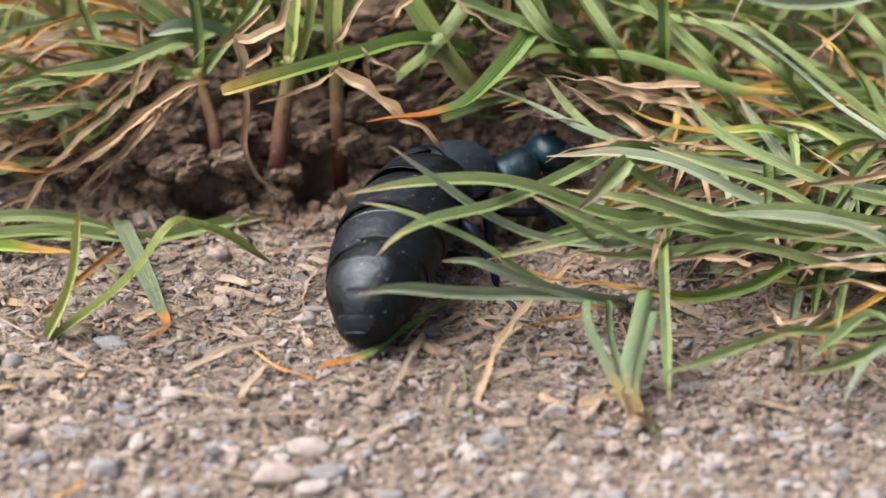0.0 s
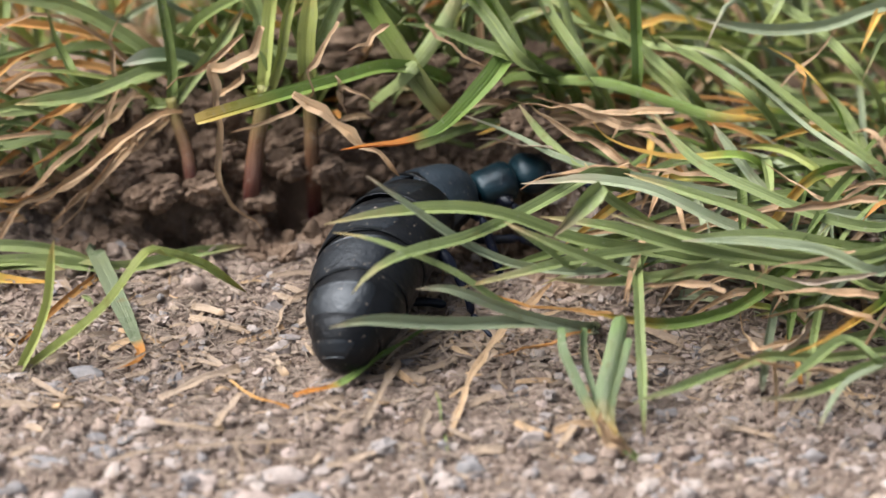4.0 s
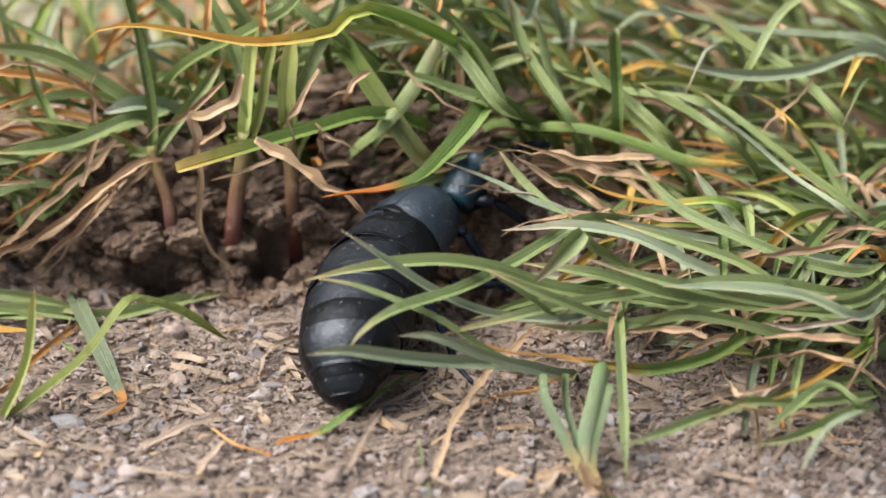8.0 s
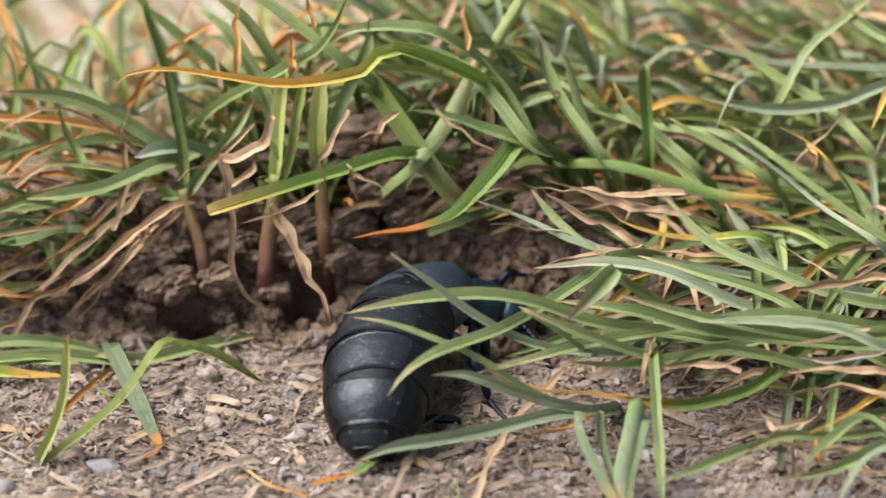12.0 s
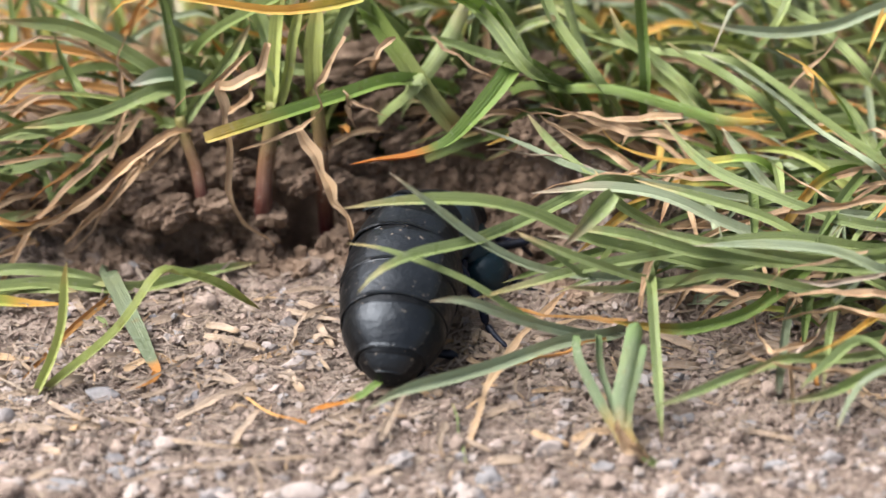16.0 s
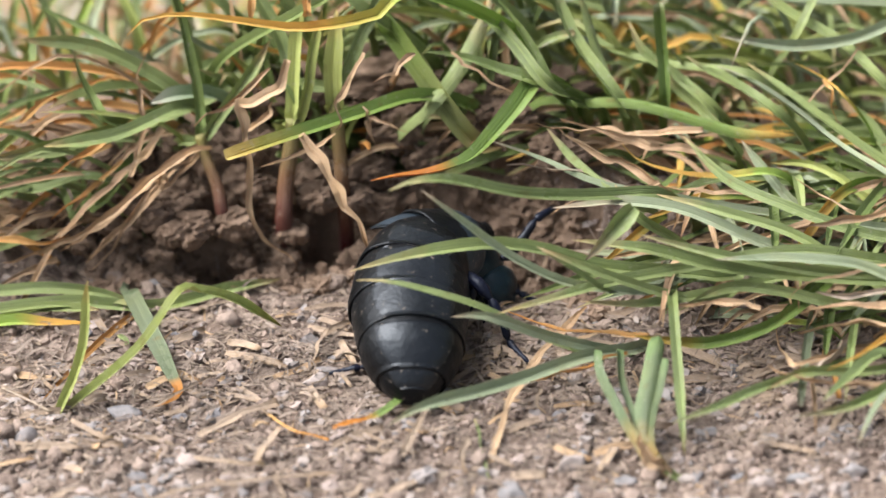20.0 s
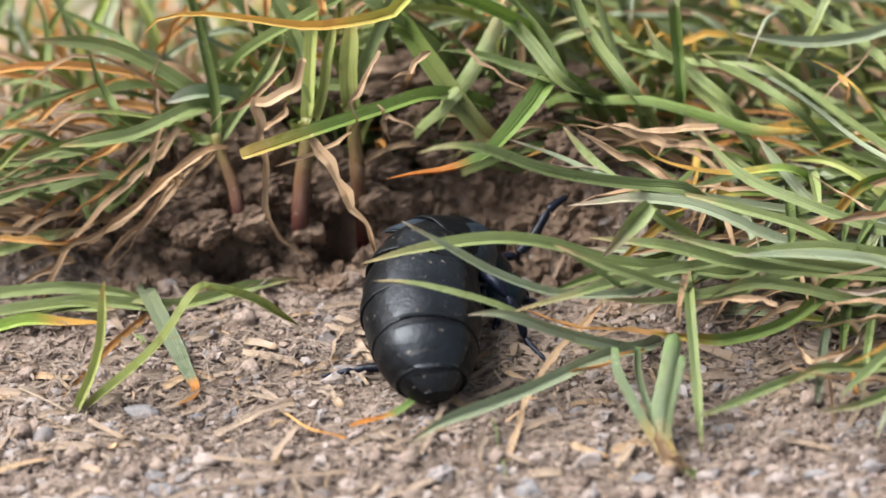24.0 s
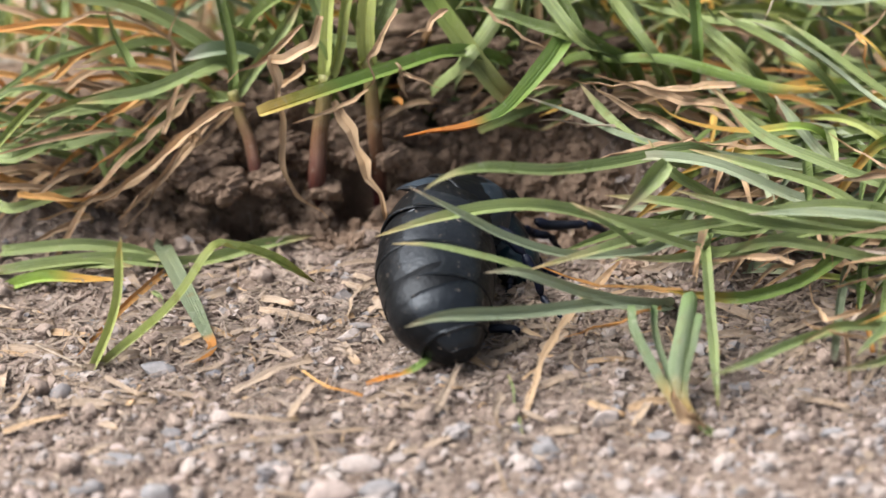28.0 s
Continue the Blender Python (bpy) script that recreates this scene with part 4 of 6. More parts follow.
sow("turf", "dense green turf with withered blades behind", 3, 1600, back_place, back_shape, near=38)


def mat_place(rng):
    while True:
        x, y = rng.uniform(16, 66), rng.uniform(-13, 24)
        if y > -13 + max(0, 44 - x) * 0.75:
            return x, y


def mat_shape(rng, x, y):
    # many dark green blades, to stand in for shaded gaps in the mat
    kind = rng.choice(["green"] * 4 + ["paleblue"] * 4 + ["yellowgreen", "darkgreen", "darkgreen", "darkgreen", "darkgreen", "darkgreen", "darkgreen", "yellowtip", "straw", "straw", "straw", "straw", "straw", "straw", "straw", "straw", "orange", "yellowtip"])
    lean = rng.gauss(3.2, 0.95)
    if kind in LOOSE:
        return rng.uniform(8, 20), rng.uniform(0.5, 4), rng.uniform(0.45, 1.0), rng.uniform(0, 6.28), rng.uniform(0, 1), kind
    return rng.uniform(12, 26), rng.uniform(1.0, 5), rng.uniform(0.7, 1.3), lean, rng.uniform(0, 3), kind


sow("turf_mat", "matted sprawling grass with dry straws between", 7, 250, mat_place, mat_shape, True)


def dry_place(rng):
    while True:
        x, y = rng.uniform(10, 60), rng.uniform(-18, 26)
        if y > -18 + max(0, 42 - x) * 0.8:
            return x, y


def dry_shape(rng, x, y):
    kind = rng.choice(["straw"] * 6 + ["orange", "yellowtip"])
    return rng.uniform(7, 20), rng.uniform(1.5, 6), rng.uniform(0.5, 1.1), rng.gauss(3.1, 0.8), rng.uniform(0, 2), kind


sow("dry_grass", "dry tan and orange blades between the green", 31, 85, dry_place, dry_shape, True)


def left_place(rng):
    return rng.uniform(-72, -26), rng.uniform(9, 26)


def left_shape(rng, x, y):
    kind = rng.choice(["green"] * 9 + ["darkgreen"] * 2 + ["orange"] * 6 + ["straw"] * 6 + ["yellowgreen"] * 5)
    return rng.uniform(18, 36), rng.uniform(3, 12), rng.uniform(0.5, 1.0), rng.gauss(3.35, 0.3), rng.uniform(-2, 5), kind


sow("turf_edge", "green and orange withered grass over the bank's edge", 9, 80, left_place, left_shape)


def heart_place(rng):
    return rng.uniform(-24, 8), rng.uniform(17, 32)


def heart_shape(rng, x, y):
    kind = rng.choice(["green"] * 4 + ["darkgreen"] * 7 + ["yellowgreen"] * 2 + ["orange"] * 2 + ["straw"] * 4)
    return rng.uniform(3, 9), rng.uniform(5, 12), rng.uniform(0.6, 1.3), rng.uniform(0, 6.28), rng.uniform(-4, 1), kind


sow("turf_heart", "short dark green grass between the stems", 17, 110, heart_place, heart_shape)


def hanging_place(rng):
    return rng.uniform(-60, -22), rng.uniform(12, 20)


def hanging_shape(rng, x, y):
    kind = rng.choice(["straw", "straw", "orange"])
    return rng.uniform(14, 22), rng.uniform(2, 5), rng.uniform(0.5, 1.0), rng.gauss(3.5, 0.25), rng.uniform(3, 7), kind


sow("hanging_straw", "dry straws hanging over the bank", 19, 22, hanging_place, hanging_shape)


def gap_shape(rng, x, y):
    kind = rng.choice(["green"] * 4 + ["darkgreen"] * 3 + ["paleblue"] * 2 + ["straw"] * 5)
    return rng.uniform(6, 15), rng.uniform(2, 5), rng.uniform(0.5, 0.95), rng.gauss(3.5, 0.6), rng.uniform(0, 3), kind


sow("turf_gap", "low grass and straws over the bank", 23, 70, lambda rng: (rng.uniform(0, 26), rng.uniform(13, 26)), gap_shape, True)

# ---- the beetle ----
def barrel(profile, wide=1.0, tall=0.88, ring=40, belly=0.0):
    """A closed body round the y axis: profile rows are (y, radius) in mm, from rear to front."""
    prof = np.asarray(profile, float)
    a = np.arange(ring) * 2 * np.pi / ring
    verts = []
    for y, r in prof:
        x, z = np.sin(a) * r * wide, np.cos(a) * r * tall
        z = np.where(z < 0, z * (1 - belly), z)
        verts.append(np.stack([x, np.full(ring, y), z], 1))
    verts = np.concatenate(verts)
    n = len(prof)
    i, j = np.meshgrid(np.arange(n - 1), np.arange(ring), indexing="ij")
    i, j = i.ravel(), j.ravel()
    k = (j + 1) % ring
    return verts, np.stack([i * ring + j, (i + 1) * ring + j, (i + 1) * ring + k, i * ring + k], 1)


def body_part(name, verts, faces, mat, label=""):
    return part(name, mesh_of(name, np.asarray(verts) * MM, faces, mat), beetle, label)


beetle = new("oil_beetle")
beetle.empty_display_size = 0.004
tagged(beetle, "large black oil beetle with swollen ringed abdomen crawling into grass", "beetle")

SPINE = []
LONG = 39.5   # tail to forehead, mm


def bend(t, dorsal, *line):
    """The beetle's line from tail to head at t seconds, in mm, and the way its back faces."""
    SPINE.append((t, np.array(dorsal), line))


bend(0.0, (-0.45, -0.1, 0.9), (-8.6, -24.4, 2.6), (-8.1, -22.1, 4.5), (-7.3, -18.9, 6.0), (-5.6, -10.2, 6.8), (-2.6, -1.6, 7.0), (1.6, 5.0, 6.1), (6.3, 5.4, 6.1), (8.9, 6.8, 6.6), (13.0, 9.6, 7.0))
bend(1.5, (-0.45, -0.1, 0.9), (-8.6, -24.5, 2.6), (-8.0, -22.2, 4.5), (-7.3, -19.1, 6.0), (-5.7, -10.4, 6.8), (-2.7, -1.9, 7.0), (1.6, 4.6, 6.2), (6.4, 5.5, 6.4), (9.3, 6.9, 7.0), (13.3, 9.9, 7.6))
bend(3.0, (-0.45, -0.1, 0.9), (-8.6, -24.4, 2.6), (-8.1, -22.1, 4.5), (-7.3, -18.9, 6.0), (-5.6, -10.2, 6.8), (-2.6, -1.7, 7.0), (1.6, 5.0, 6.1), (6.0, 6.7, 6.2), (8.7, 7.8, 6.9), (13.3, 10.8, 7.2))
bend(6.0, (-0.4, -0.1, 0.9), (-6.4, -21.9, 2.6), (-5.9, -19.9, 4.5), (-5.0, -14.9, 6.0), (-4.0, -10.2, 6.6), (-1.6, -2.8, 7.1), (2.5, 5.2, 7.5), (7.2, 9.0, 7.5), (11.0, 9.9, 7.5), (16.0, 9.5, 7.0))
bend(7.0, (-0.35, -0.15, 0.9), (-5.5, -21.8, 2.6), (-5.5, -19.2, 4.5), (-5.3, -16.5, 6.0), (-4.1, -8.0, 6.8), (-1.8, 0.5, 7.3), (2.7, 8.0, 8.0), (8.1, 9.3, 8.5), (11.3, 11.9, 9.0), (14.8, 14.9, 9.5))
bend(8.0, (-0.3, -0.2, 0.9), (-5.4, -21.2, 2.6), (-5.6, -18.7, 4.5), (-5.4, -16.0, 6.0), (-3.9, -7.5, 6.8), (-1.3, 0.7, 7.5), (2.7, 7.5, 8.5), (6.3, 9.8, 10.0), (8.0, 12.4, 11.0), (10.5, 15.4, 12.5))
bend(8.5, (-0.3, -0.2, 0.9), (-5.7, -21.1, 2.6), (-5.8, -18.7, 4.5), (-5.6, -16.0, 6.0), (-4.0, -7.6, 6.8), (-1.4, 0.6, 7.5), (2.6, 6.7, 8.3), (6.4, 8.9, 9.0), (8.8, 11.1, 9.5), (12.0, 13.2, 10.0))
bend(9.0, (-0.35, -0.2, 0.9), (-7.4, -23.3, 2.6), (-7.1, -19.8, 4.5), (-6.7, -15.9, 6.0), (-4.9, -6.4, 6.8), (-2.4, 2.8, 7.3), (1.6, 8.2, 7.6), (5.7, 10.0, 7.4), (7.9, 10.9, 7.0), (11.7, 11.0, 6.5))
bend(10.0, (-0.35, -0.2, 0.9), (-6.9, -23.5, 2.6), (-6.6, -20.0, 4.5), (-6.2, -14.9, 6.0), (-4.7, -6.0, 6.8), (-1.8, 2.7, 7.2), (2.1, 6.9, 7.0), (5.5, 6.2, 6.0), (8.4, 6.2, 4.5), (11.8, 6.5, 3.5))
bend(11.0, (-0.3, -0.2, 0.9), (-7.3, -23.6, 2.6), (-6.9, -21.0, 4.5), (-6.3, -17.1, 6.0), (-5.2, -8.8, 6.8), (-2.3, -0.2, 7.2), (1.9, 4.8, 7.0), (5.2, 5.3, 6.0), (7.5, 5.6, 4.5), (10.3, 5.3, 3.5))
bend(12.5, (-0.2, -0.25, 0.9), (-6.7, -23.8, 2.6), (-6.4, -21.2, 4.5), (-5.9, -17.2, 6.0), (-4.8, -9.6, 6.8), (-2.2, -1.9, 7.2), (2.0, 2.5, 7.0), (5.2, 2.6, 6.0), (7.5, 2.8, 4.5), (10.2, 2.5, 3.5))
bend(14.5, (-0.05, -0.25, 0.9), (-5.4, -23.0, 2.6), (-5.0, -20.4, 4.5), (-4.4, -15.6, 6.0), (-3.1, -8.0, 6.8), (-1.8, -0.2, 7.7), (0.6, 3.1, 7.4), (3.4, 4.8, 6.4), (5.4, 3.4, 2.5), (6.9, 1.1, 0.8))
bend(15.0, (0.0, -0.25, 0.9), (-5.4, -23.1, 2.6), (-4.9, -20.5, 4.5), (-4.3, -15.6, 6.0), (-3.0, -7.9, 6.8), (-1.6, -0.1, 7.7), (0.8, 3.1, 7.4), (3.5, 4.9, 6.4), (5.5, 3.4, 2.5), (7.0, 1.2, 0.8))
bend(17.0, (0.1, -0.25, 0.9), (-4.8, -23.2, 2.6), (-4.3, -21.3, 4.5), (-3.8, -17.8, 6.0), (-3.4, -11.7, 6.8), (-2.2, -3.9, 7.7), (0.2, -0.8, 7.4), (3.0, 0.9, 6.4), (5.0, -0.5, 2.5), (6.4, -2.8, 0.8))
bend(20.0, (0.15, -0.25, 0.9), (-4.8, -23.6, 2.6), (-4.7, -20.6, 4.5), (-4.6, -16.1, 6.0), (-4.6, -9.7, 6.8), (-3.3, -2.8, 7.7), (-0.9, 0.3, 7.4), (1.8, 2.0, 6.4), (3.8, 2.0, 2.5), (5.2, -0.3, 0.8))
bend(21.0, (0.15, -0.25, 0.9), (-4.4, -24.0, 2.6), (-4.8, -21.4, 4.5), (-5.2, -17.7, 6.0), (-5.1, -10.0, 6.8), (-3.9, -3.1, 7.7), (-1.5, 0.0, 7.4), (1.2, 1.7, 6.4), (3.2, 1.7, 2.5), (4.7, -0.6, 0.8))
bend(23.5, (0.15, -0.25, 0.9), (-4.0, -24.2, 2.6), (-4.4, -22.1, 4.5), (-4.8, -18.0, 6.0), (-5.1, -11.1, 6.8), (-4.1, -4.6, 7.7), (-1.7, -1.5, 7.4), (1.0, 0.2, 6.4), (3.0, 0.2, 2.5), (4.4, -2.0, 0.8))
bend(25.0, (0.15, -0.25, 0.9), (-4.3, -23.9, 2.6), (-4.6, -22.0, 4.5), (-5.2, -18.0, 6.0), (-5.4, -11.0, 6.8), (-4.4, -4.8, 7.7), (-2.0, -1.7, 7.4), (0.8, 0.0, 6.4), (2.7, 0.0, 2.5), (4.2, -2.3, 0.8))
bend(26.5, (0.15, -0.25, 0.9), (-3.7, -24.0, 2.6), (-4.3, -22.0, 4.5), (-5.1, -18.1, 6.0), (-5.4, -11.3, 6.8), (-4.4, -5.2, 7.7), (-2.0, -2.1, 7.4), (0.7, -0.5, 6.4), (2.7, -0.4, 2.5), (4.1, -2.7, 0.8))
bend(28.0, (0.15, -0.25, 0.9), (-3.0, -24.4, 2.6), (-4.0, -22.1, 4.5), (-5.2, -19.1, 6.0), (-5.4, -12.6, 6.8), (-4.5, -5.1, 7.7), (-2.2, -2.0, 7.4), (0.6, -0.4, 6.4), (2.5, -1.8, 2.5), (3.9, -4.1, 0.8))


def along(key, s, lift=0.0, pitch=0.0, span=6):
    """The pose s mm from the tail along the body: y forwards, z out of the back."""
    t, dorsal, line = key
    pts, length = spline(line, 120)
    at = s / LONG * 119
    i = min(max(int(at), 0), 118)
    d = unit(pts[min(i + span, 119)] - pts[max(i - span, 0)])
    p = pts[i] + (pts[i + 1] - pts[i]) * (at - i) if 0 <= at <= 119 else pts[119] + unit(pts[119] - pts[112]) * (s - LONG)
    z = unit(dorsal - (dorsal @ d) * d)
    x = np.cross(d, z)
    m = Matrix((x, d, z)).transposed().to_4x4()
    m.translation = Vector((p + z * lift) * MM)
    return m @ pose(0, 0, 0, pitch, 0, 0)


GIRTH = [(0, 0.02), (0.15, 0.9), (0.6, 1.9), (1.3, 2.75), (2.2, 3.5), (3.6, 4.5), (5.5, 5.35), (8, 5.85), (10.5, 6.1), (14, 6.5), (18.5, 6.3), (22.5, 5.7), (26.5, 4.75), (29.5, 4.05), (31.5, 3.3), (33.5, 2.4)]


def girth(s):
    a = np.array(GIRTH)
    return np.interp(s, a[:, 0], a[:, 1])


# the rings of the abdomen from tail to waist: where each begins and ends along the line
RINGS = ((0.0, 2.8), (2.8, 7.6), (7.6, 13.2), (13.2, 19.4), (19.4, 25.0), (25.0, 31.0))


def swell(s, low, high):
    """Radius of the ring from low to high at s: it overlaps the ring behind it and dips under the one before."""
    lip = 0.05 * np.exp(-(s - low) / 0.8) * (low > 3)
    return girth(s) + lip + 0.08 * math.sin(math.pi * min(1, max(0, (s - low) / (high - low)))) - 0.17 * max(0, 1 - (high - s) / 1.8) ** 1.5


def dented(v, mid):
    """Soft dents and wrinkles in the skin of a body part that lies mid mm from the tail."""
    a, s = np.arctan2(v[:, 0], v[:, 2]) * 5.5, v[:, 1] + mid
    k = 1 + 0.010 * rough(a, s, 2.6, 0) + 0.006 * rough(a, s * 2.2, 0.9, 1)
    return v * np.stack([k, np.ones_like(k), k], 1)


def back_plate(low, high, mid, half):
    """A smooth hard plate let into the back of a ring, with a raised rim."""
    n, m = 12, 26
    verts = []
    start, stop = low + (-0.2 if low else 0.9), high - 0.1
    for layer in (0, 1):
        for i in range(n):
            q = i / (n - 1)
            s = start + (stop - start) * q
            wide = half * (1 - 0.16 * (2 * q - 1) ** 6) * (0.82 + 0.18 * q)
            r = swell(s, low, high) + (0.045 if layer == 0 else -0.15)
            for j in range(m):
                w = 2 * j / (m - 1) - 1
                a = wide * w
                rim = 0.16 * (abs(w) ** 12) if layer == 0 else 0
                verts.append((math.sin(a) * (r - rim), s - mid - 0.25 * (1 - w * w) * (low > 0), math.cos(a) * (r - rim) * 0.88))
    faces = []
    for layer in (0, 1):
        o = layer * n * m
        for i in range(n - 1):
            for j in range(m - 1):
                q = [o + i * m + j, o + (i + 1) * m + j, o + (i + 1) * m + j + 1, o + i * m + j + 1]
                faces.append(q if layer == 0 else q[::-1])
    rim = [i * m for i in range(n)] + [(n - 1) * m + j for j in range(1, m)] + [i * m + m - 1 for i in range(n - 2, -1, -1)] + list(range(m - 2, 0, -1))
    for a, b in zip(rim, rim[1:] + rim[:1]):
        faces.append([a, b, b + n * m, a + n * m])
    return np.array(verts), np.array(faces)


rings = []
for k, (low, high) in enumerate(RINGS):
    mid = (low + high) / 2
    prof = []
    if low > 0:
        edge = swell(low, low, high)
        prof += [(low + 0.6 - mid, 0.02), (low + 0.6 - mid, edge - 1.2), (low + 0.1 - mid, edge - 0.6), (low - 0.3 - mid, edge - 0.3), (low - 0.36 - mid, edge - 0.12), (low - 0.22 - mid, edge)]
    for s in np.linspace(low + (0.05 if low else 0.0), high, 16):
        prof.append((s - mid, max(0.02, swell(s, low, high) if s > 0.1 else 0.02)))
    prof += [(high + 1.0 - mid, girth(high + 1.0) - 0.55), (high + 2.6 - mid, girth(high + 2.6) - 0.9), (high + 3.2 - mid, girth(high) - 2.0), (high + 3.2 - mid, 0.02)]
    v, f = barrel(prof, 1.0, 0.88, 72, 0.12)
    ring = body_part("abdomen_ring", dented(v, mid), f, "abdomen_black")
    rings.append((ring, mid, 0.0, 0.0))
    if k < 5:
        v, f = back_plate(low, high, mid, (1.0, 1.0, 0.95, 0.9, 0.85)[k])
        part("back_plate", mesh_of("back_plate", dented(v, mid) * MM, f, "plate_black"), ring, "smooth blue-black back plate")

# short overlapping wing cases over the front of the abdomen
def wing_case(side):
    n, m = 26, 24
    verts = []
    for layer in (0, 1):
        for j in range(m):
            a = -0.10 + 1.85 * j / (m - 1)        # from the seam down the flank
            tail = -6.4 + 3.9 * math.exp(-((a + 0.05) / 0.45) ** 2) + 3.8 * float(smooth(1.0, 1.85, a))
            nose = 4.0 - 0.5 * (a / 1.75) ** 2
            for i in range(n):
                q = i / (n - 1)
                y = tail + (nose - tail) * q
                r = float(girth(28.0 + y)) + 0.14 + 0.05 * math.exp(-q / 0.1) + 0.25 * math.sin(math.pi * q) + (0.17 if layer == 0 else 0) - 0.5 * max(0, q - 0.88) / 0.12
                r += 0.03 * float(rough(a * 5 + side * 9, y, 1.4, 2))
                verts.append((side * math.sin(a) * r, y, math.cos(a) * r * 0.88 + 0.05 - 0.04 * min(y, 0) ** 2))
    faces = []
    for layer in (0, 1):
        o = layer * n * m
        for j in range(m - 1):
            for i in range(n - 1):
                q = [o + j * n + i, o + j * n + i + 1, o + (j + 1) * n + i + 1, o + (j + 1) * n + i]
                faces.append(q if (layer == 0) == (side > 0) else q[::-1])
    rim = [j * n for j in range(m)] + [(m - 1) * n + i for i in range(1, n)] + [j * n + n - 1 for j in range(m - 2, -1, -1)] + list(range(n - 2, 0, -1))
    for a, b in zip(rim, rim[1:] + rim[:1]):
        faces.append([a, b, b + n * m, a + n * m])
    return np.array(verts), np.array(faces)


cases = []
for side in (-1, 1):
    v, f = wing_case(side)
    cases.append((body_part("wing_case", v, f, "elytra_blue", "dull blue-black wing case"), 0.06 * side))

v, f = barrel([(-2.5, 0.02), (-2.45, 1.5), (-2.2, 2.0), (-1.7, 2.2), (-0.9, 2.3), (0.2, 2.5), (1.1, 2.6), (1.7, 2.4), (2.1, 1.9), (2.3, 1.2), (2.35, 0.02)], 1.08, 0.82, 40)
rings.append((body_part("pronotum", dented(v, 34.3), f, "thorax_blue", "blue-green sheen on the thorax shield"), 34.3, 0.1, 0.0))
v, f = barrel([(-2.6, 0.02), (-2.5, 1.1), (-2.2, 1.9), (-1.5, 2.4), (-0.5, 2.55), (0.6, 2.35), (1.5, 1.85), (2.2, 1.3), (2.6, 0.8), (2.7, 0.02)], 1.1, 0.84, 40)
head = body_part("head", dented(v, 38.4), f, "thorax_blue", "rounded blue-black head with green sheen")
rings.append((head, 38.4, 0.1, -22.0))
for side in (-1, 1):
    v, f = barrel([(-0.75, 0.02), (-0.6, 0.42), (-0.2, 0.62), (0.2, 0.62), (0.6, 0.42), (0.75, 0.02)], 0.6, 1.0, 14)
    part("eye", mesh_of("eye", (v + np.array([side * 2.3, 0.4, 0.45])) * MM, f, "abdomen_black"), head, "small black eye")
    v, f = barrel([(-0.9, 0.02), (-0.8, 0.5), (0.2, 0.42), (0.9, 0.16), (1.0, 0.02)], 1.0, 0.7, 12)
    part("jaw", mesh_of("jaw", (v + np.array([side * 0.6, 2.9, -0.5])) * MM, f, "abdomen_black"), head, "short black jaw")


def limb(lines, name, seed):
    """A jointed limb: rows of (points, radius from, radius to), one tapered tube each."""
    top = None
    for label, pts, r0, r1 in lines:
        p, _ = spline(pts, 10)
        tan = unit(np.gradient(p, axis=0))
        side = unit(np.cross(tan, np.array([0.3, 0.2, 0.93])))
        nor = np.cross(side, tan)
        k = np.arange(10) * 2 * np.pi / 10
        swell = 1 + 0.07 * np.sin(np.linspace(0, 9.4, 10)) ** 2
        r = np.linspace(r0, r1, 10) * swell
        r[0] *= 0.5
        r[-1] *= 0.4
        v = (p[:, None] + r[:, None, None] * (np.cos(k)[None, :, None] * side[:, None] + np.sin(k)[None, :, None] * nor[:, None])).reshape(-1, 3)
        i, j = np.meshgrid(np.arange(9), np.arange(10), indexing="ij")
        i, j = i.ravel(), j.ravel()
        q = (j + 1) % 10
        f = np.stack([i * 10 + j, i * 10 + q, (i + 1) * 10 + q, (i + 1) * 10 + j], 1)
        me = mesh_of(label, v * MM, f, "leg_blue")
        if top is None:
            top = part(name, me, beetle)
        else:
            part(label, me, top)
    return top


def leg(side, spread_out, back, drop):
    """A leg in the body's space at the hip: thigh, shin and foot."""
    knee = (side * spread_out * 0.6, back * 0.35, 1.2)
    ankle = (side * spread_out, back * 0.8, -drop)
    toe = (side * spread_out * 1.15, back * 1.25, -drop - 0.7)
    return limb([("thigh", [(0, 0, 0), (side * spread_out * 0.3, back * 0.15, 1.2), knee], 0.95, 0.65), ("shin", [knee, ((knee[0] + ankle[0]) / 2, (knee[1] + ankle[1]) / 2, -drop * 0.35), ankle], 0.58, 0.45),
                 ("foot", [ankle, ((ankle[0] + toe[0]) / 2, (ankle[1] + toe[1]) / 2, -drop - 0.6), toe], 0.45, 0.2)], "leg", 0)


# hip place along the body, sideways reach, backward reach, drop
for s, side, out, back, drop in ((28.5, -1, 4.0, -5.0, 6.0), (30.5, 1, 8.0, 1.0, 5.0), (30.5, -1, 4.0, 1.5, 5.5), (33.5, 1, 6.5, 4.5, 4.5), (33.5, -1, 6.0, 5.0, -1.8)):
    rings.append((leg(side, out, back, drop), s, -2.0, 0.0))

for side in (-1, 1):
    beads = []
    for k in range(9):
        a, b = k / 9, (k + 1) / 9
        at = [(side * (1.6 + 4.2 * w), 1.2 + 6.0 * w - 1.5 * w * w, 0.8 + 1.8 * w - 2.0 * w * w) for w in (a, (a + b) / 2, b)]
        beads.append(("bead", at, 0.34, 0.40))
    rings.append((limb(beads, "antenna", 1), 37.9, 0.2, -10.0))

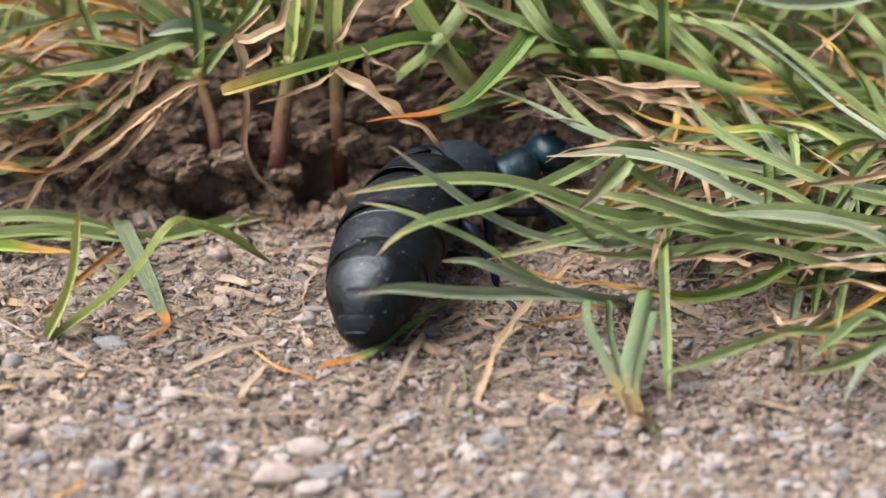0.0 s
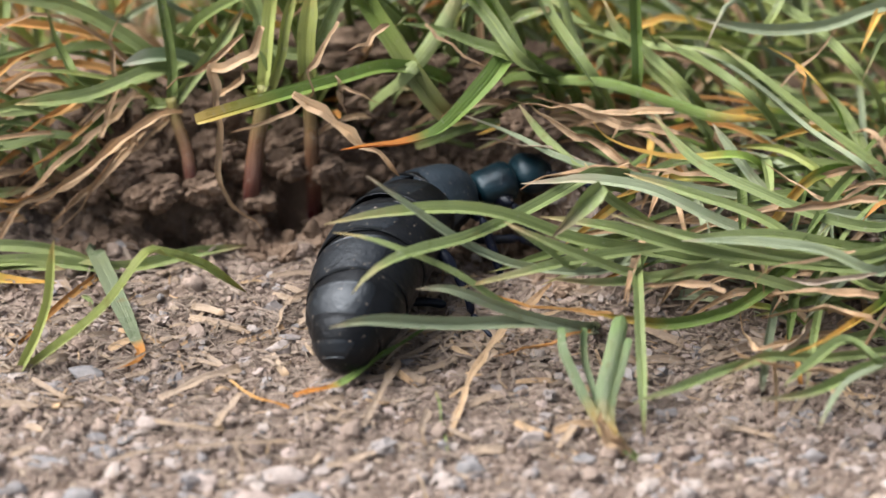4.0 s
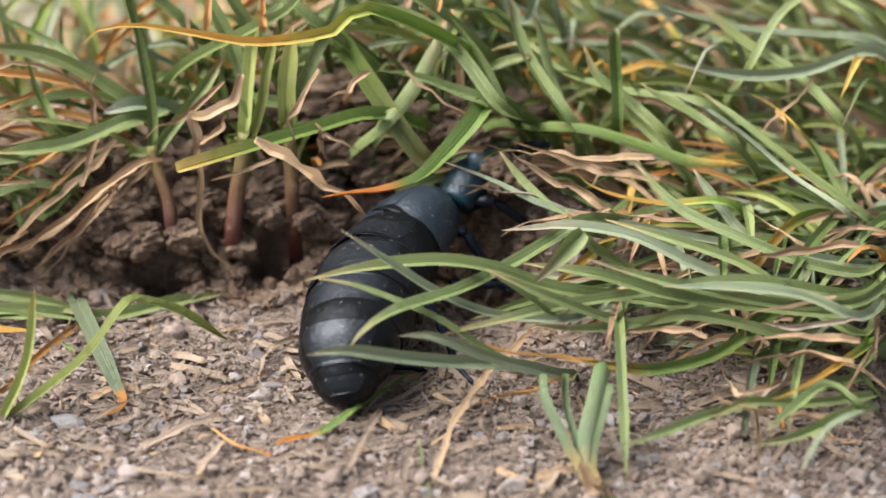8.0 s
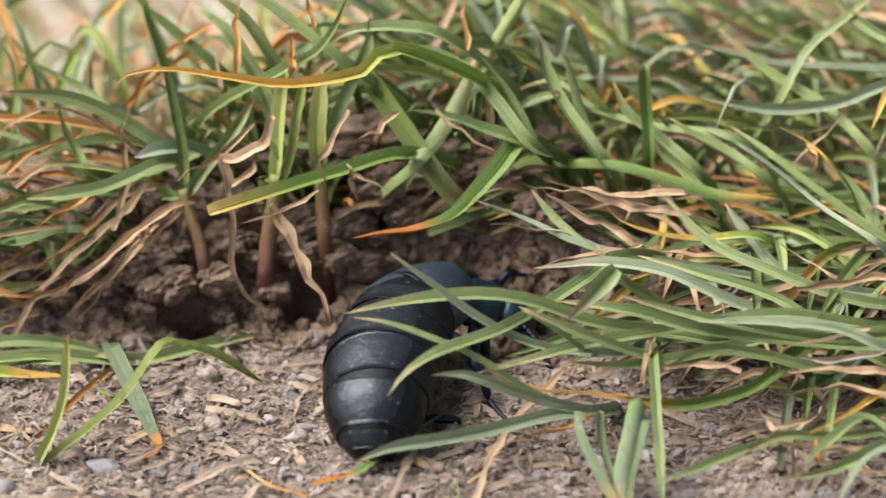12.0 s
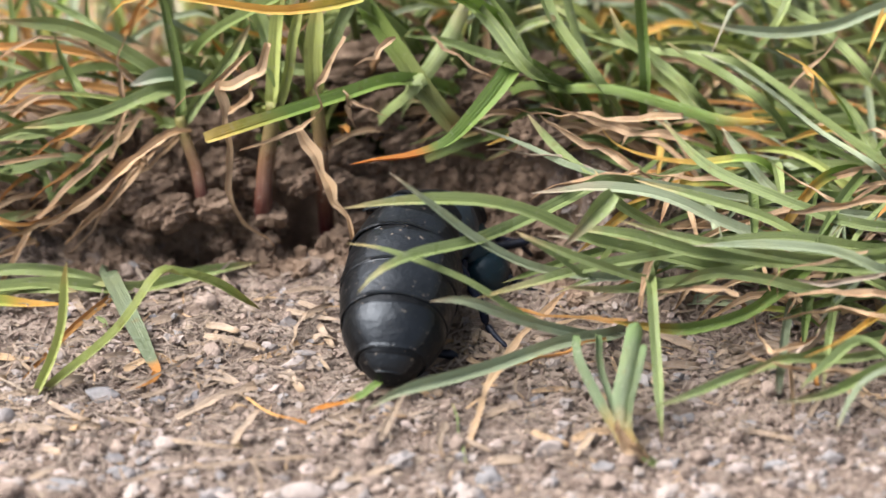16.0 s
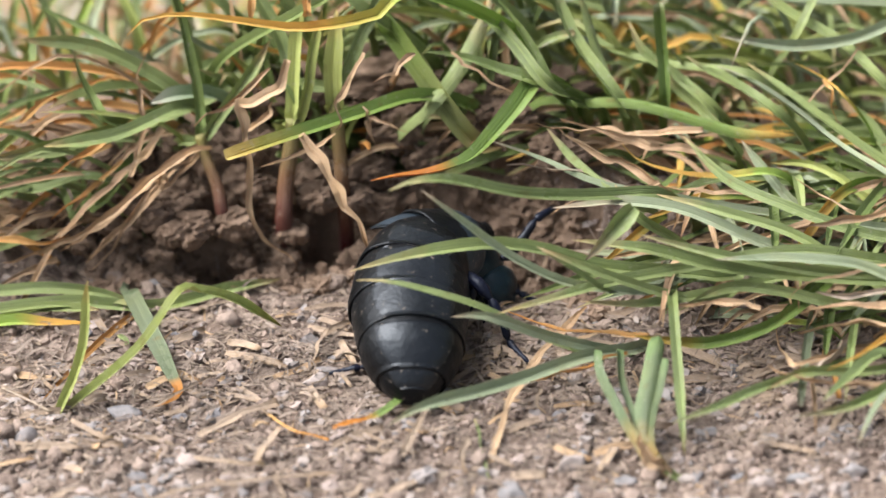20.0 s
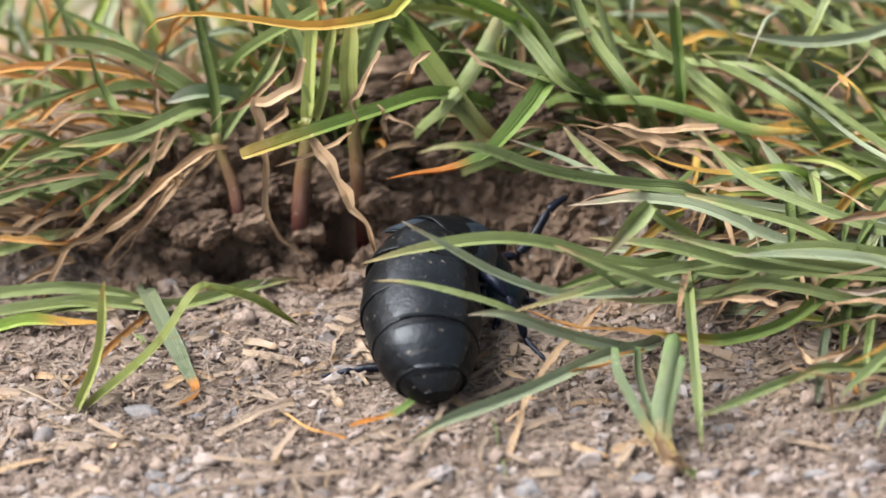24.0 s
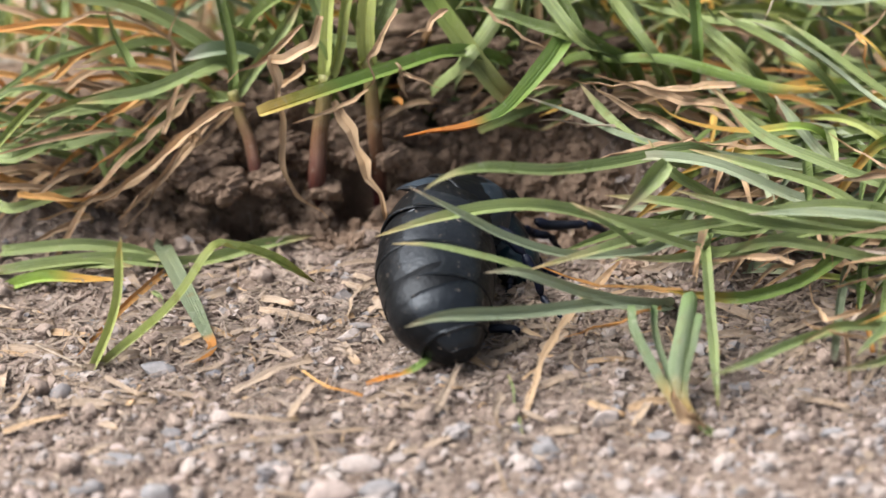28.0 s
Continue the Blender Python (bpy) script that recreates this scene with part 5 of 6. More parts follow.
# the trailing hind leg, stretched out on the soil beside the tail
trailing = limb([("shin", [(0, 0, 0.9), (-2.5, 0.2, 1.2), (-5.0, 0.3, 0.9)], 0.5, 0.45), ("foot", [(-5.0, 0.3, 0.9), (-6.8, 0.2, 0.6), (-8.5, -0.1, 0.5)], 0.42, 0.2)], "leg", 0)

# the hind leg planted on the soil under the fringe
limb([("thigh", [(-0.9, -1.4, 5.0), (2.4, -6.3, 7.0), (4.2, -8.1, 5.6)], 0.9, 0.65), ("shin", [(4.2, -8.1, 5.6), (5.4, -9.4, 3.4), (5.9, -10.0, 1.4)], 0.55, 0.42), ("foot", [(5.9, -10.0, 1.4), (6.7, -11.3, 0.9), (8.0, -13.2, 0.5)], 0.42, 0.26)], "leg", 0)

# the middle leg that gropes for a hold on the fringe
groping = limb([("shin", [(5.6, 0.0, 5.7), (7.1, 1.0, 6.3), (9.4, 3.0, 8.9)], 0.6, 0.45), ("foot", [(9.4, 3.0, 8.9), (10.6, 4.0, 9.2), (11.7, 5.0, 9.2)], 0.5, 0.3)], "leg", 0)

# ---- loose soil, gravel and litter ----
def ball(level):
    bm = bmesh.new()
    bmesh.ops.create_icosphere(bm, subdivisions=level, radius=1.0)
    bm.verts.ensure_lookup_table()
    v = np.array([q.co[:] for q in bm.verts])
    f = np.array([[q.index for q in g.verts] for g in bm.faces])
    bm.free()
    return v, f


def lump(rng, base, flat=0.6, jag=0.26):
    """An uneven stone-like form of size about 1."""
    v, f = base
    d = v * (1 + jag * rng.normal(size=(len(v), 1)))
    for _ in range(5):  # broken faces
        n = unit(rng.normal(size=3))
        h = rng.uniform(0.55, 0.85)
        over = np.clip(d @ n - h, 0, None)
        d = d - over[:, None] * n
    d = d * np.array([1.0, rng.uniform(0.65, 0.95), rng.uniform(flat * 0.7, flat * 1.2)])
    return d, f


def strew(name, label, category, seed, count, place, size, mat, base, flat, soft, sink=0.25):
    rng = np.random.RandomState(seed)
    vs, fs, off = [], [], 0
    shapes = [lump(rng, base, flat) for _ in range(24)]
    P = np.array([place(rng) for _ in range(count)])
    Hs = height(P[:, 0], P[:, 1])
    for (x, y), h in zip(P, Hs):
        d, f = shapes[rng.randint(24)]
        s = size(rng, x, y)
        a = rng.uniform(0, 6.283)
        tip = rng.uniform(-0.5, 0.5)
        c, e = math.cos(a), math.sin(a)
        r = np.array([[c, -e, 0], [e, c, 0], [0, 0, 1]]) @ np.array([[1, 0, 0], [0, math.cos(tip), -math.sin(tip)], [0, math.sin(tip), math.cos(tip)]])
        v = (d * s) @ r.T
        v = v + np.array([x, y, h - v[:, 2].min() - 2 * s * flat * sink])
        vs.append(v)
        fs.append(f + off)
        off += len(v)
    ob = new(name, mesh_of(name, np.concatenate(vs) * MM, np.concatenate(fs), mat, soft=soft))
    return tagged(ob, label, category, kind="stuff")


def scatter(name, label, category, group, seed, count, place, size, mat, base, flat, soft, sink):
    """Loose pieces, each an object of its own on one of sixteen shared forms."""
    rng = np.random.RandomState(seed)
    forms = []
    for _ in range(16):
        d, f = lump(rng, base, flat)
        forms.append((mesh_of(name, d * MM, f, mat, soft=soft), float(-d[:, 2].min())))
    P = np.array([place(rng) for _ in range(count)])
    for (x, y), h in zip(P, height(P[:, 0], P[:, 1])):
        me, low = forms[rng.randint(16)]
        k = size(rng, x, y)
        ob = new(name, me)
        ob.matrix_world = pose(x * MM, y * MM, (h + k * low * (1 - sink) - k * flat * sink) * MM, math.degrees(rng.uniform(-0.35, 0.35)), 0, math.degrees(rng.uniform(0, 6.283))) @ Matrix.Scale(k, 4)
        tagged(ob, label, category, group)


ICO1, ICO2 = ball(1), ball(2)


def open_soil(rng):
    while True:
        x, y = rng.uniform(-60, 60), rng.uniform(-64, 16)
        if rng.rand() < 0.35 + 0.65 * (abs(x) < 52):
            return x, y


def front_soil(rng):
    return rng.uniform(-60, 60), -66 + 46 * rng.rand() ** 1.25


strew("soil_crumbs", "loose brown soil crumbs", "soil", 11, 22000, open_soil, lambda r, x, y: 0.16 + 0.5 * r.rand() ** 4, "crumb", ICO1, 0.7, False)
scatter("soil_clod", "crumbly brown clod lying loose on soil", "soil clod", "loose clods", 12, 290, lambda r: (r.uniform(-56, 42), r.uniform(-40, 14)), lambda r, x, y: 0.5 + 1.0 * r.rand() ** 2, "clod", ICO2, 0.75, True, 0.35)
def bank_face(rng):
    x = rng.uniform(-40, 16)
    edge, rise, run = bank(x)
    return x, float(edge) + rng.uniform(-3, 9)


strew("bank_clods", "crumbly clods in the face of the bank, darkened as in shade", "soil", 15, 3600, bank_face, lambda r, x, y: 0.25 + 1.1 * r.rand() ** 3, "shaded_topsoil", ICO2, 0.85, False, 0.3)
strew("gravel", "fine grey and pinkish gravel", "gravel", 13, 1100, front_soil, lambda r, x, y: 0.32 + 1.05 * r.rand() ** 3, "gravel", ICO2, 0.6, False, 0.42)
strew("grit", "scattered grey grit on the soil", "gravel", 14, 1100, open_soil, lambda r, x, y: 0.25 + 0.7 * r.rand() ** 3, "gravel", ICO2, 0.6, False, 0.4)

scatter("stone_chip", "small angular stone chip lying on soil", "pebble", "stone chips", 18, 290, lambda r: (r.uniform(-54, 54), r.uniform(-60, 8)), lambda r, x, y: 0.5 + 0.75 * r.rand() ** 2, "pebble", ICO2, 0.55, False, 0.25)

strew("plant_flakes", "thin pale flakes of dry plant matter on the soil", "litter", 16, 900, open_soil, lambda r, x, y: 0.25 + 0.55 * r.rand() ** 2, "flake", ICO1, 0.16, False, 0.0)


def sod(seed, x, y, z, size, shape=(1.15, 0.9, 0.8)):
    """A jutting lump of rooty topsoil in the face of the bank."""
    rng = np.random.RandomState(seed)
    v, f = ball(5)
    k = rng.uniform(0, 50, 3)
    p = v * size
    d = 0
    for grain, high, which in ((size * 0.8, 0.16, 0), (1.3, 0.14, 1), (0.65, 0.15, 2), (0.36, 0.12, 3)):
        d = d + high * (rough(p[:, 0] + k[0], p[:, 1] + p[:, 2] * 0.7 + k[1], grain, which) + rough(p[:, 2] + k[2], p[:, 0] - p[:, 1] + k[0], grain, which + 1))
    p = p * (1 + d[:, None]) * np.array(shape)
    ob = new("clod", mesh_of("clod", p * MM, f, "shaded_topsoil"))
    ob.location = (x * MM, y * MM, z * MM)
    return tagged(ob, "crumbly clod of topsoil in the bank, darkened as in shade", "soil clod", "clods in the bank")


sod(1, -33.3, 10.2, 7.2, 2.5)
sod(2, -30.5, 12.2, 8.0, 2.9)
sod(3, -28.6, 10.7, 5.2, 1.8)
sod(4, -22.7, 13.7, 8.6, 2.7)
sod(5, -21.4, 16.2, 11.9, 2.5)
sod(6, -19.9, 13.2, 6.0, 1.8)
sod(7, -14.5, 16.2, 8.2, 2.7)
sod(8, -9.1, 16.2, 8.2, 2.6)
sod(9, -7.5, 13.2, 4.8, 1.9)
sod(10, -5.3, 18.2, 12.2, 2.9)
sod(11, -1.5, 16.7, 9.4, 2.5)
sod(12, 4.2, 19.2, 14.5, 3.3)
sod(13, 5.4, 16.2, 11.2, 2.7)
sod(14, 8.6, 16.2, 14.1, 2.5)
sod(15, -36.8, 10.2, 5.2, 1.8)
sod(16, -41.9, 10.7, 4.1, 2.1)
sod(17, -45.7, 12.2, 6.9, 2.5)
sod(18, -23.0, 8.7, 1.7, 1.4)
sod(19, -8.2, 10.7, 2.7, 1.5)
sod(20, -17.9, 8.7, 2.0, 1.1)
sod(21, -32.4, 8.2, 3.4, 1.5)
sod(22, 12.3, 11.2, 12.6, 2.6)
sod(23, -28.2, 8.2, 6.4, 2.2)
sod(24, -24.1, 8.6, 6.5, 1.9)
sod(25, -14.4, 11.3, 7.8, 2.1)
sod(26, -10.7, 11.5, 7.3, 1.9)
sod(27, -30.4, 7.5, 6.1, 1.7)
sod(28, -17.6, 9.2, 5.0, 1.6)
# flat slabs hidden by the blades, added as a turf roof to shade the hollow
sod(91, -6, 25, 15.5, 5.0, (2.6, 1.2, 0.5))
sod(92, -17, 23, 14.5, 4.0, (2.0, 1.2, 0.5))
sod(93, 8, 23, 14.0, 4.0, (2.2, 1.3, 0.5))


def litter(name, label, seed, count, place, long, wide):
    rng = random.Random(seed)
    store = {}
    for _ in range(count):
        x, y = place(rng)
        n = rng.uniform(*long)
        a = rng.gauss(0, 0.9)
        bow = rng.uniform(-0.06, 0.06) * n
        lift = rng.uniform(0.1, 0.7)
        c, s = math.cos(a), math.sin(a)
        ends = []
        for k, w in ((-0.5, 0), (0, bow), (0.5, 0)):
            px, py = x + c * n * k - s * w, y + s * n * k + c * w
            ends.append((px, py, float(height(px, py)) + lift + rng.uniform(-0.1, 0.5)))
        kind = rng.choice(["litter"] * 30 + ["straw"])
        v, q, uv = strip(ends, rng.uniform(*wide), (rng.uniform(-0.5, 0.5), -0.5, 0.8), 0.15, rng.uniform(-1, 1), rng.random() < 0.6, 6)
        store.setdefault(kind, []).append((v, q, uv))
    top = thing(name, 0, 0, 0, label, "litter")
    top["kind"] = "stuff"
    for kind, items in store.items():
        off, vs, qs, us = 0, [], [], []
        for v, q, uv in items:
            vs.append(v)
            qs.append(q + off)
            us.append(uv)
            off += len(v)
        ob = part("fibres", mesh_of("fibres", np.concatenate(vs) * MM, np.concatenate(qs), kind + "_mass", np.concatenate(us)), top)
        ob["kind"] = "stuff"


litter("plant_litter", "chopped dry straw and plant fibres on the soil", 21, 3000, lambda r: (r.uniform(-58, 58) - 8 * r.random(), r.gauss(-15, 11)), (0.6, 2.8), (0.1, 0.4))
def straw_bits(seed, count):
    """Broken pieces of straw, each lying on the soil by itself."""
    rng = random.Random(seed)
    for _ in range(count):
        x, y, n, a = rng.uniform(-56, 48), rng.gauss(-16, 10), rng.uniform(2.5, 7.5), rng.gauss(0.1, 0.8)
        bow, lift, c, e = rng.uniform(-0.07, 0.07) * n, rng.uniform(0.2, 0.7), math.cos(a), math.sin(a)
        ends = []
        for k, w in ((-0.5, 0), (0, bow), (0.5, 0)):
            px, py = x + c * n * k - e * w, y + e * n * k + c * w
            ends.append((px, py, float(height(px, py)) + lift + rng.uniform(-0.1, 0.4)))
        v, q, uv = strip(ends, rng.uniform(0.3, 1.0), (rng.uniform(-0.5, 0.5), -0.5, 0.8), 0.2, rng.uniform(-1, 1), rng.random() < 0.7, 8)
        mid = np.array(ends[1])
        ob = new("straw_bit", mesh_of("straw_bit", (v - mid) * MM, q, rng.choice(("oldstraw",) * 7 + ("straw",)), uv))
        ob.location = mid * MM
        tagged(ob, "short broken piece of dry straw on soil", "straw", "straw bits")


straw_bits(23, 190)
litter("fine_fibres", "fine dry root fibres in the soil", 22, 800, lambda r: (r.uniform(-58, 40), r.uniform(-40, 14)), (1.5, 5), (0.08, 0.18))


def pebble(seed, x, y, wide, deep, tall, mat, label, turn=0.0):
    rng = np.random.RandomState(seed)
    d, f = lump(rng, ball(3), 0.9, 0.035)
    for _ in range(6):
        n = unit(rng.normal(size=3))
        d = d - np.clip(d @ n - rng.uniform(0.45, 0.7), 0, None)[:, None] * n
    d = d / np.abs(d).max(axis=0) * np.array([wide, deep, tall]) / 2
    c, s = math.cos(turn), math.sin(turn)
    d = d @ np.array([[c, s, 0], [-s, c, 0], [0, 0, 1]])
    d[:, 2] += tall * 0.1
    ob = new("pebble", mesh_of("pebble", d * MM, f, mat, soft=True))
    ob.location = (x * MM, y * MM, float(height(x, y)) * MM)
    return tagged(ob, label, "pebble", "pebbles on the soil")

# pebbles that stand out
pebble(1, -14.3, -39.4, 5.5, 3.3, 2.1, "pebble_pale", "pale pinkish angular pebble on dry soil", 0.07)
pebble(2, -39.3, -36.7, 3.6, 2.2, 1.6, "pebble_grey", "dark grey angular pebble on dry soil", -0.16)
pebble(3, -10.1, -38.4, 2.8, 1.6, 1.4, "pebble_pale", "pale pinkish angular pebble on dry soil", 0.21)
pebble(4, -35.7, -20.0, 4.1, 2.5, 1.7, "pebble_grey", "dark grey angular pebble on dry soil", -0.02)
pebble(5, -25.5, -37.0, 2.8, 1.6, 1.6, "pebble_pale", "pale pinkish angular pebble on dry soil", -0.25)
pebble(6, -17.1, -44.8, 6.0, 3.6, 2.9, "pebble", "grey-brown rough pebble on dry soil", 0.12)
pebble(7, -12.2, -44.0, 5.2, 3.1, 1.9, "pebble_grey", "dark grey angular pebble on dry soil", -0.11)
pebble(8, -13.1, -47.0, 4.4, 2.6, 2.3, "pebble_pale", "pale pinkish angular pebble on dry soil", 0.26)
pebble(9, -16.0, -6.9, 3.1, 2.2, 2.2, "pebble", "grey-brown rough pebble on dry soil", 0.03)
pebble(10, -34.1, -31.8, 2.8, 1.6, 1.3, "pebble_grey", "dark grey angular pebble on dry soil", -0.20)
pebble(11, -33.3, -34.2, 3.5, 2.1, 1.5, "pebble_grey", "dark grey angular pebble on dry soil", 0.17)
pebble(12, -45.1, -19.7, 2.8, 1.6, 1.2, "pebble_grey", "dark grey angular pebble on dry soil", -0.06)
pebble(13, -46.0, -23.6, 2.9, 2.8, 2.8, "pebble", "grey-brown rough pebble on dry soil", -0.29)
pebble(14, -38.2, -29.0, 1.9, 1.1, 0.9, "pebble", "grey-brown rough pebble on dry soil", 0.08)
pebble(15, -28.9, -30.1, 3.8, 2.2, 1.6, "pebble", "grey-brown rough pebble on dry soil", -0.15)
pebble(16, -23.4, -39.6, 2.5, 1.6, 1.6, "pebble", "grey-brown rough pebble on dry soil", 0.22)
pebble(17, -41.5, -41.2, 3.1, 1.9, 1.4, "pebble_grey", "dark grey angular pebble on dry soil", -0.01)
pebble(18, -34.7, -43.3, 3.8, 2.6, 2.6, "pebble_grey", "dark grey angular pebble on dry soil", -0.24)
pebble(19, 5.6, -38.6, 3.5, 2.2, 2.2, "pebble_grey", "dark grey angular pebble on dry soil", 0.13)
pebble(20, 2.7, -40.1, 2.5, 1.7, 1.7, "pebble_pale", "pale pinkish angular pebble on dry soil", -0.10)
pebble(21, 11.9, -33.3, 3.5, 2.2, 2.2, "pebble", "grey-brown rough pebble on dry soil", 0.27)
pebble(22, 17.4, -36.3, 3.0, 1.8, 1.4, "pebble_grey", "dark grey angular pebble on dry soil", 0.04)
pebble(23, 31.8, -38.2, 3.1, 1.9, 1.7, "pebble", "grey-brown rough pebble on dry soil", -0.19)
pebble(24, 35.4, -37.5, 2.8, 1.6, 1.6, "pebble_grey", "dark grey angular pebble on dry soil", 0.18)
pebble(25, 41.1, -36.5, 3.4, 2.1, 2.1, "pebble", "grey-brown rough pebble on dry soil", -0.05)
pebble(26, 13.2, -44.6, 2.5, 1.5, 1.3, "pebble_pale", "pale pinkish angular pebble on dry soil", -0.28)
pebble(27, 28.1, -43.3, 2.2, 1.7, 1.7, "pebble", "grey-brown rough pebble on dry soil", 0.09)
pebble(28, 28.5, -33.8, 1.6, 1.1, 1.1, "pebble_pale", "pale pinkish angular pebble on dry soil", -0.14)
pebble(29, 26.7, -27.9, 2.1, 1.3, 1.2, "pebble_grey", "dark grey angular pebble on dry soil", 0.23)
pebble(30, -14.9, -15.2, 4.0, 2.4, 1.9, "pebble_pale", "pale pinkish angular pebble on dry soil", 0.00)
pebble(31, 13.8, -29.0, 2.2, 1.4, 1.4, "pebble", "grey-brown rough pebble on dry soil", -0.23)
pebble(32, 7.6, -45.3, 3.8, 2.2, 1.9, "pebble_pale", "pale pinkish angular pebble on dry soil", 0.14)
pebble(33, -5.4, -47.9, 3.1, 1.9, 1.4, "pebble_grey", "dark grey angular pebble on dry soil", -0.09)
pebble(34, -25.8, -46.8, 2.8, 1.6, 1.4, "pebble_grey", "dark grey angular pebble on dry soil", 0.28)
pebble(35, -30.1, -47.9, 2.1, 1.3, 1.2, "pebble_pale", "pale pinkish angular pebble on dry soil", 0.05)
pebble(36, -3.8, -34.4, 2.5, 1.9, 1.9, "pebble", "grey-brown rough pebble on dry soil", -0.18)
pebble(37, -7.9, -36.5, 2.1, 1.3, 1.1, "pebble_grey", "dark grey angular pebble on dry soil", 0.19)
pebble(38, 20.9, -40.1, 2.1, 1.3, 1.2, "pebble_pale", "pale pinkish angular pebble on dry soil", -0.04)
pebble(39, 24.0, -36.5, 2.5, 1.5, 1.2, "pebble", "grey-brown rough pebble on dry soil", -0.27)
pebble(40, 3.7, -20.8, 1.9, 1.1, 1.1, "pebble", "grey-brown rough pebble on dry soil", 0.10)
pebble(41, -25.4, -34.9, 1.5, 0.9, 0.9, "pebble", "grey-brown rough pebble on dry soil", -0.13)


def straw(kind, width, *points):
    """One loose straw, from end to end, in mm; it lies on the soil."""
    p = np.array(points, float)
    p[:, 2] += height(p[:, 0], p[:, 1], False)
    v, q, uv = strip(p, width, (dice.uniform(-0.4, 0.4), -0.5, 0.85), 0.25, dice.uniform(-0.4, 0.4), True, 34, False, 0.3, 0.14, dice.randrange(9999))
    label = {"oldstraw": "old grey-tan straw lying on soil", "straw": "dry tan straw lying on soil", "whitestraw": "bleached thin straw lying on soil", "orange": "withered orange blade on soil", "orangetip": "green blade withering to an orange tip", "green": "tiny green shoot in soil"}[kind]
    c = p.mean(axis=0)
    ob = new("dry_straw" if "straw" in kind else "fallen_leaf", mesh_of("straw", (v - c) * MM, q, kind, uv))
    ob.location = c * MM
    return tagged(ob, label, "straw" if "straw" in kind else "grass", "loose straws")

# loose straws lying on the soil
straw("straw", 0.94, (3.3, -33.3, 0.6), (5.8, -24.1, 2.0), (8.9, -16.2, 3.0), (14.5, -7.2, 3.5))
straw("oldstraw", 1.12, (-5.9, -32.0, 0.8), (-4.1, -27.6, 1.8), (-1.9, -19.5, 1.2))
straw("oldstraw", 1.31, (-27.5, -25.7, 0.9), (-23.4, -23.0, 1.3), (-19.1, -20.1, 1.2))
straw("oldstraw", 0.52, (-34.1, -38.0, 0.8), (-28.5, -36.7, 1.8), (-22.7, -35.6, 1.6), (-12.7, -34.2, 1.0))
straw("orangetip", 0.84, (1.0, -13.5, 2.0), (-1.5, -17.4, 2.5), (-5.1, -22.5, 2.4), (-8.0, -24.9, 1.6), (-13.1, -26.2, 0.9))
straw("oldstraw", 0.66, (-23.3, -9.8, 1.0), (-20.8, -11.3, 1.2), (-18.0, -12.7, 0.9))
straw("orange", 0.42, (-20.1, -22.5, 1.0), (-17.6, -26.1, 1.2), (-13.7, -28.5, 1.0))
straw("oldstraw", 0.75, (-21.6, -31.8, 1.0), (-20.2, -29.1, 1.4), (-18.8, -25.6, 1.2))
straw("whitestraw", 0.42, (-49.1, -14.7, 1.0), (-45.8, -17.9, 1.2), (-43.8, -19.9, 1.2))
straw("oldstraw", 0.42, (-33.2, -20.6, 1.2), (-29.4, -18.2, 1.8), (-26.4, -14.7, 1.5))
straw("oldstraw", 0.66, (-15.3, -11.9, 1.0), (-14.7, -9.4, 1.6), (-13.8, -6.2, 1.4))
straw("oldstraw", 0.56, (-46.3, -27.5, 1.0), (-44.3, -25.6, 1.2))
straw("orange", 0.56, (-39.8, -49.2, 0.8), (-38.1, -48.2, 1.2), (-36.8, -46.3, 0.9))
straw("oldstraw", 0.84, (-0.2, -40.1, 0.9), (0.6, -43.3, 1.0), (0.9, -46.3, 0.9))
straw("oldstraw", 0.47, (9.1, -20.1, 1.2), (8.5, -24.1, 2.0), (9.4, -25.3, 1.0))
straw("oldstraw", 0.56, (-8.6, -30.7, 1.0), (-7.4, -31.1, 2.0), (-5.6, -31.4, 1.5))
straw("oldstraw", 0.47, (-15.4, 8.7, 1.0), (-12.2, 7.2, 1.4), (-9.1, 8.7, 1.0))
straw("oldstraw", 0.94, (1.0, -29.6, 1.0), (0.4, -33.2, 1.6), (0.6, -35.5, 1.0))
straw("green", 0.38, (3.2, -36.2, 0.4), (2.4, -30.7, 1.0), (1.9, -27.9, 2.0))
straw("oldstraw", 0.56, (-28.8, -29.9, 1.2), (-23.4, -32.1, 1.6), (-20.4, -32.0, 1.0))


# ---- what moves ----
VIEW = Vector((0, 0.848, -0.53))
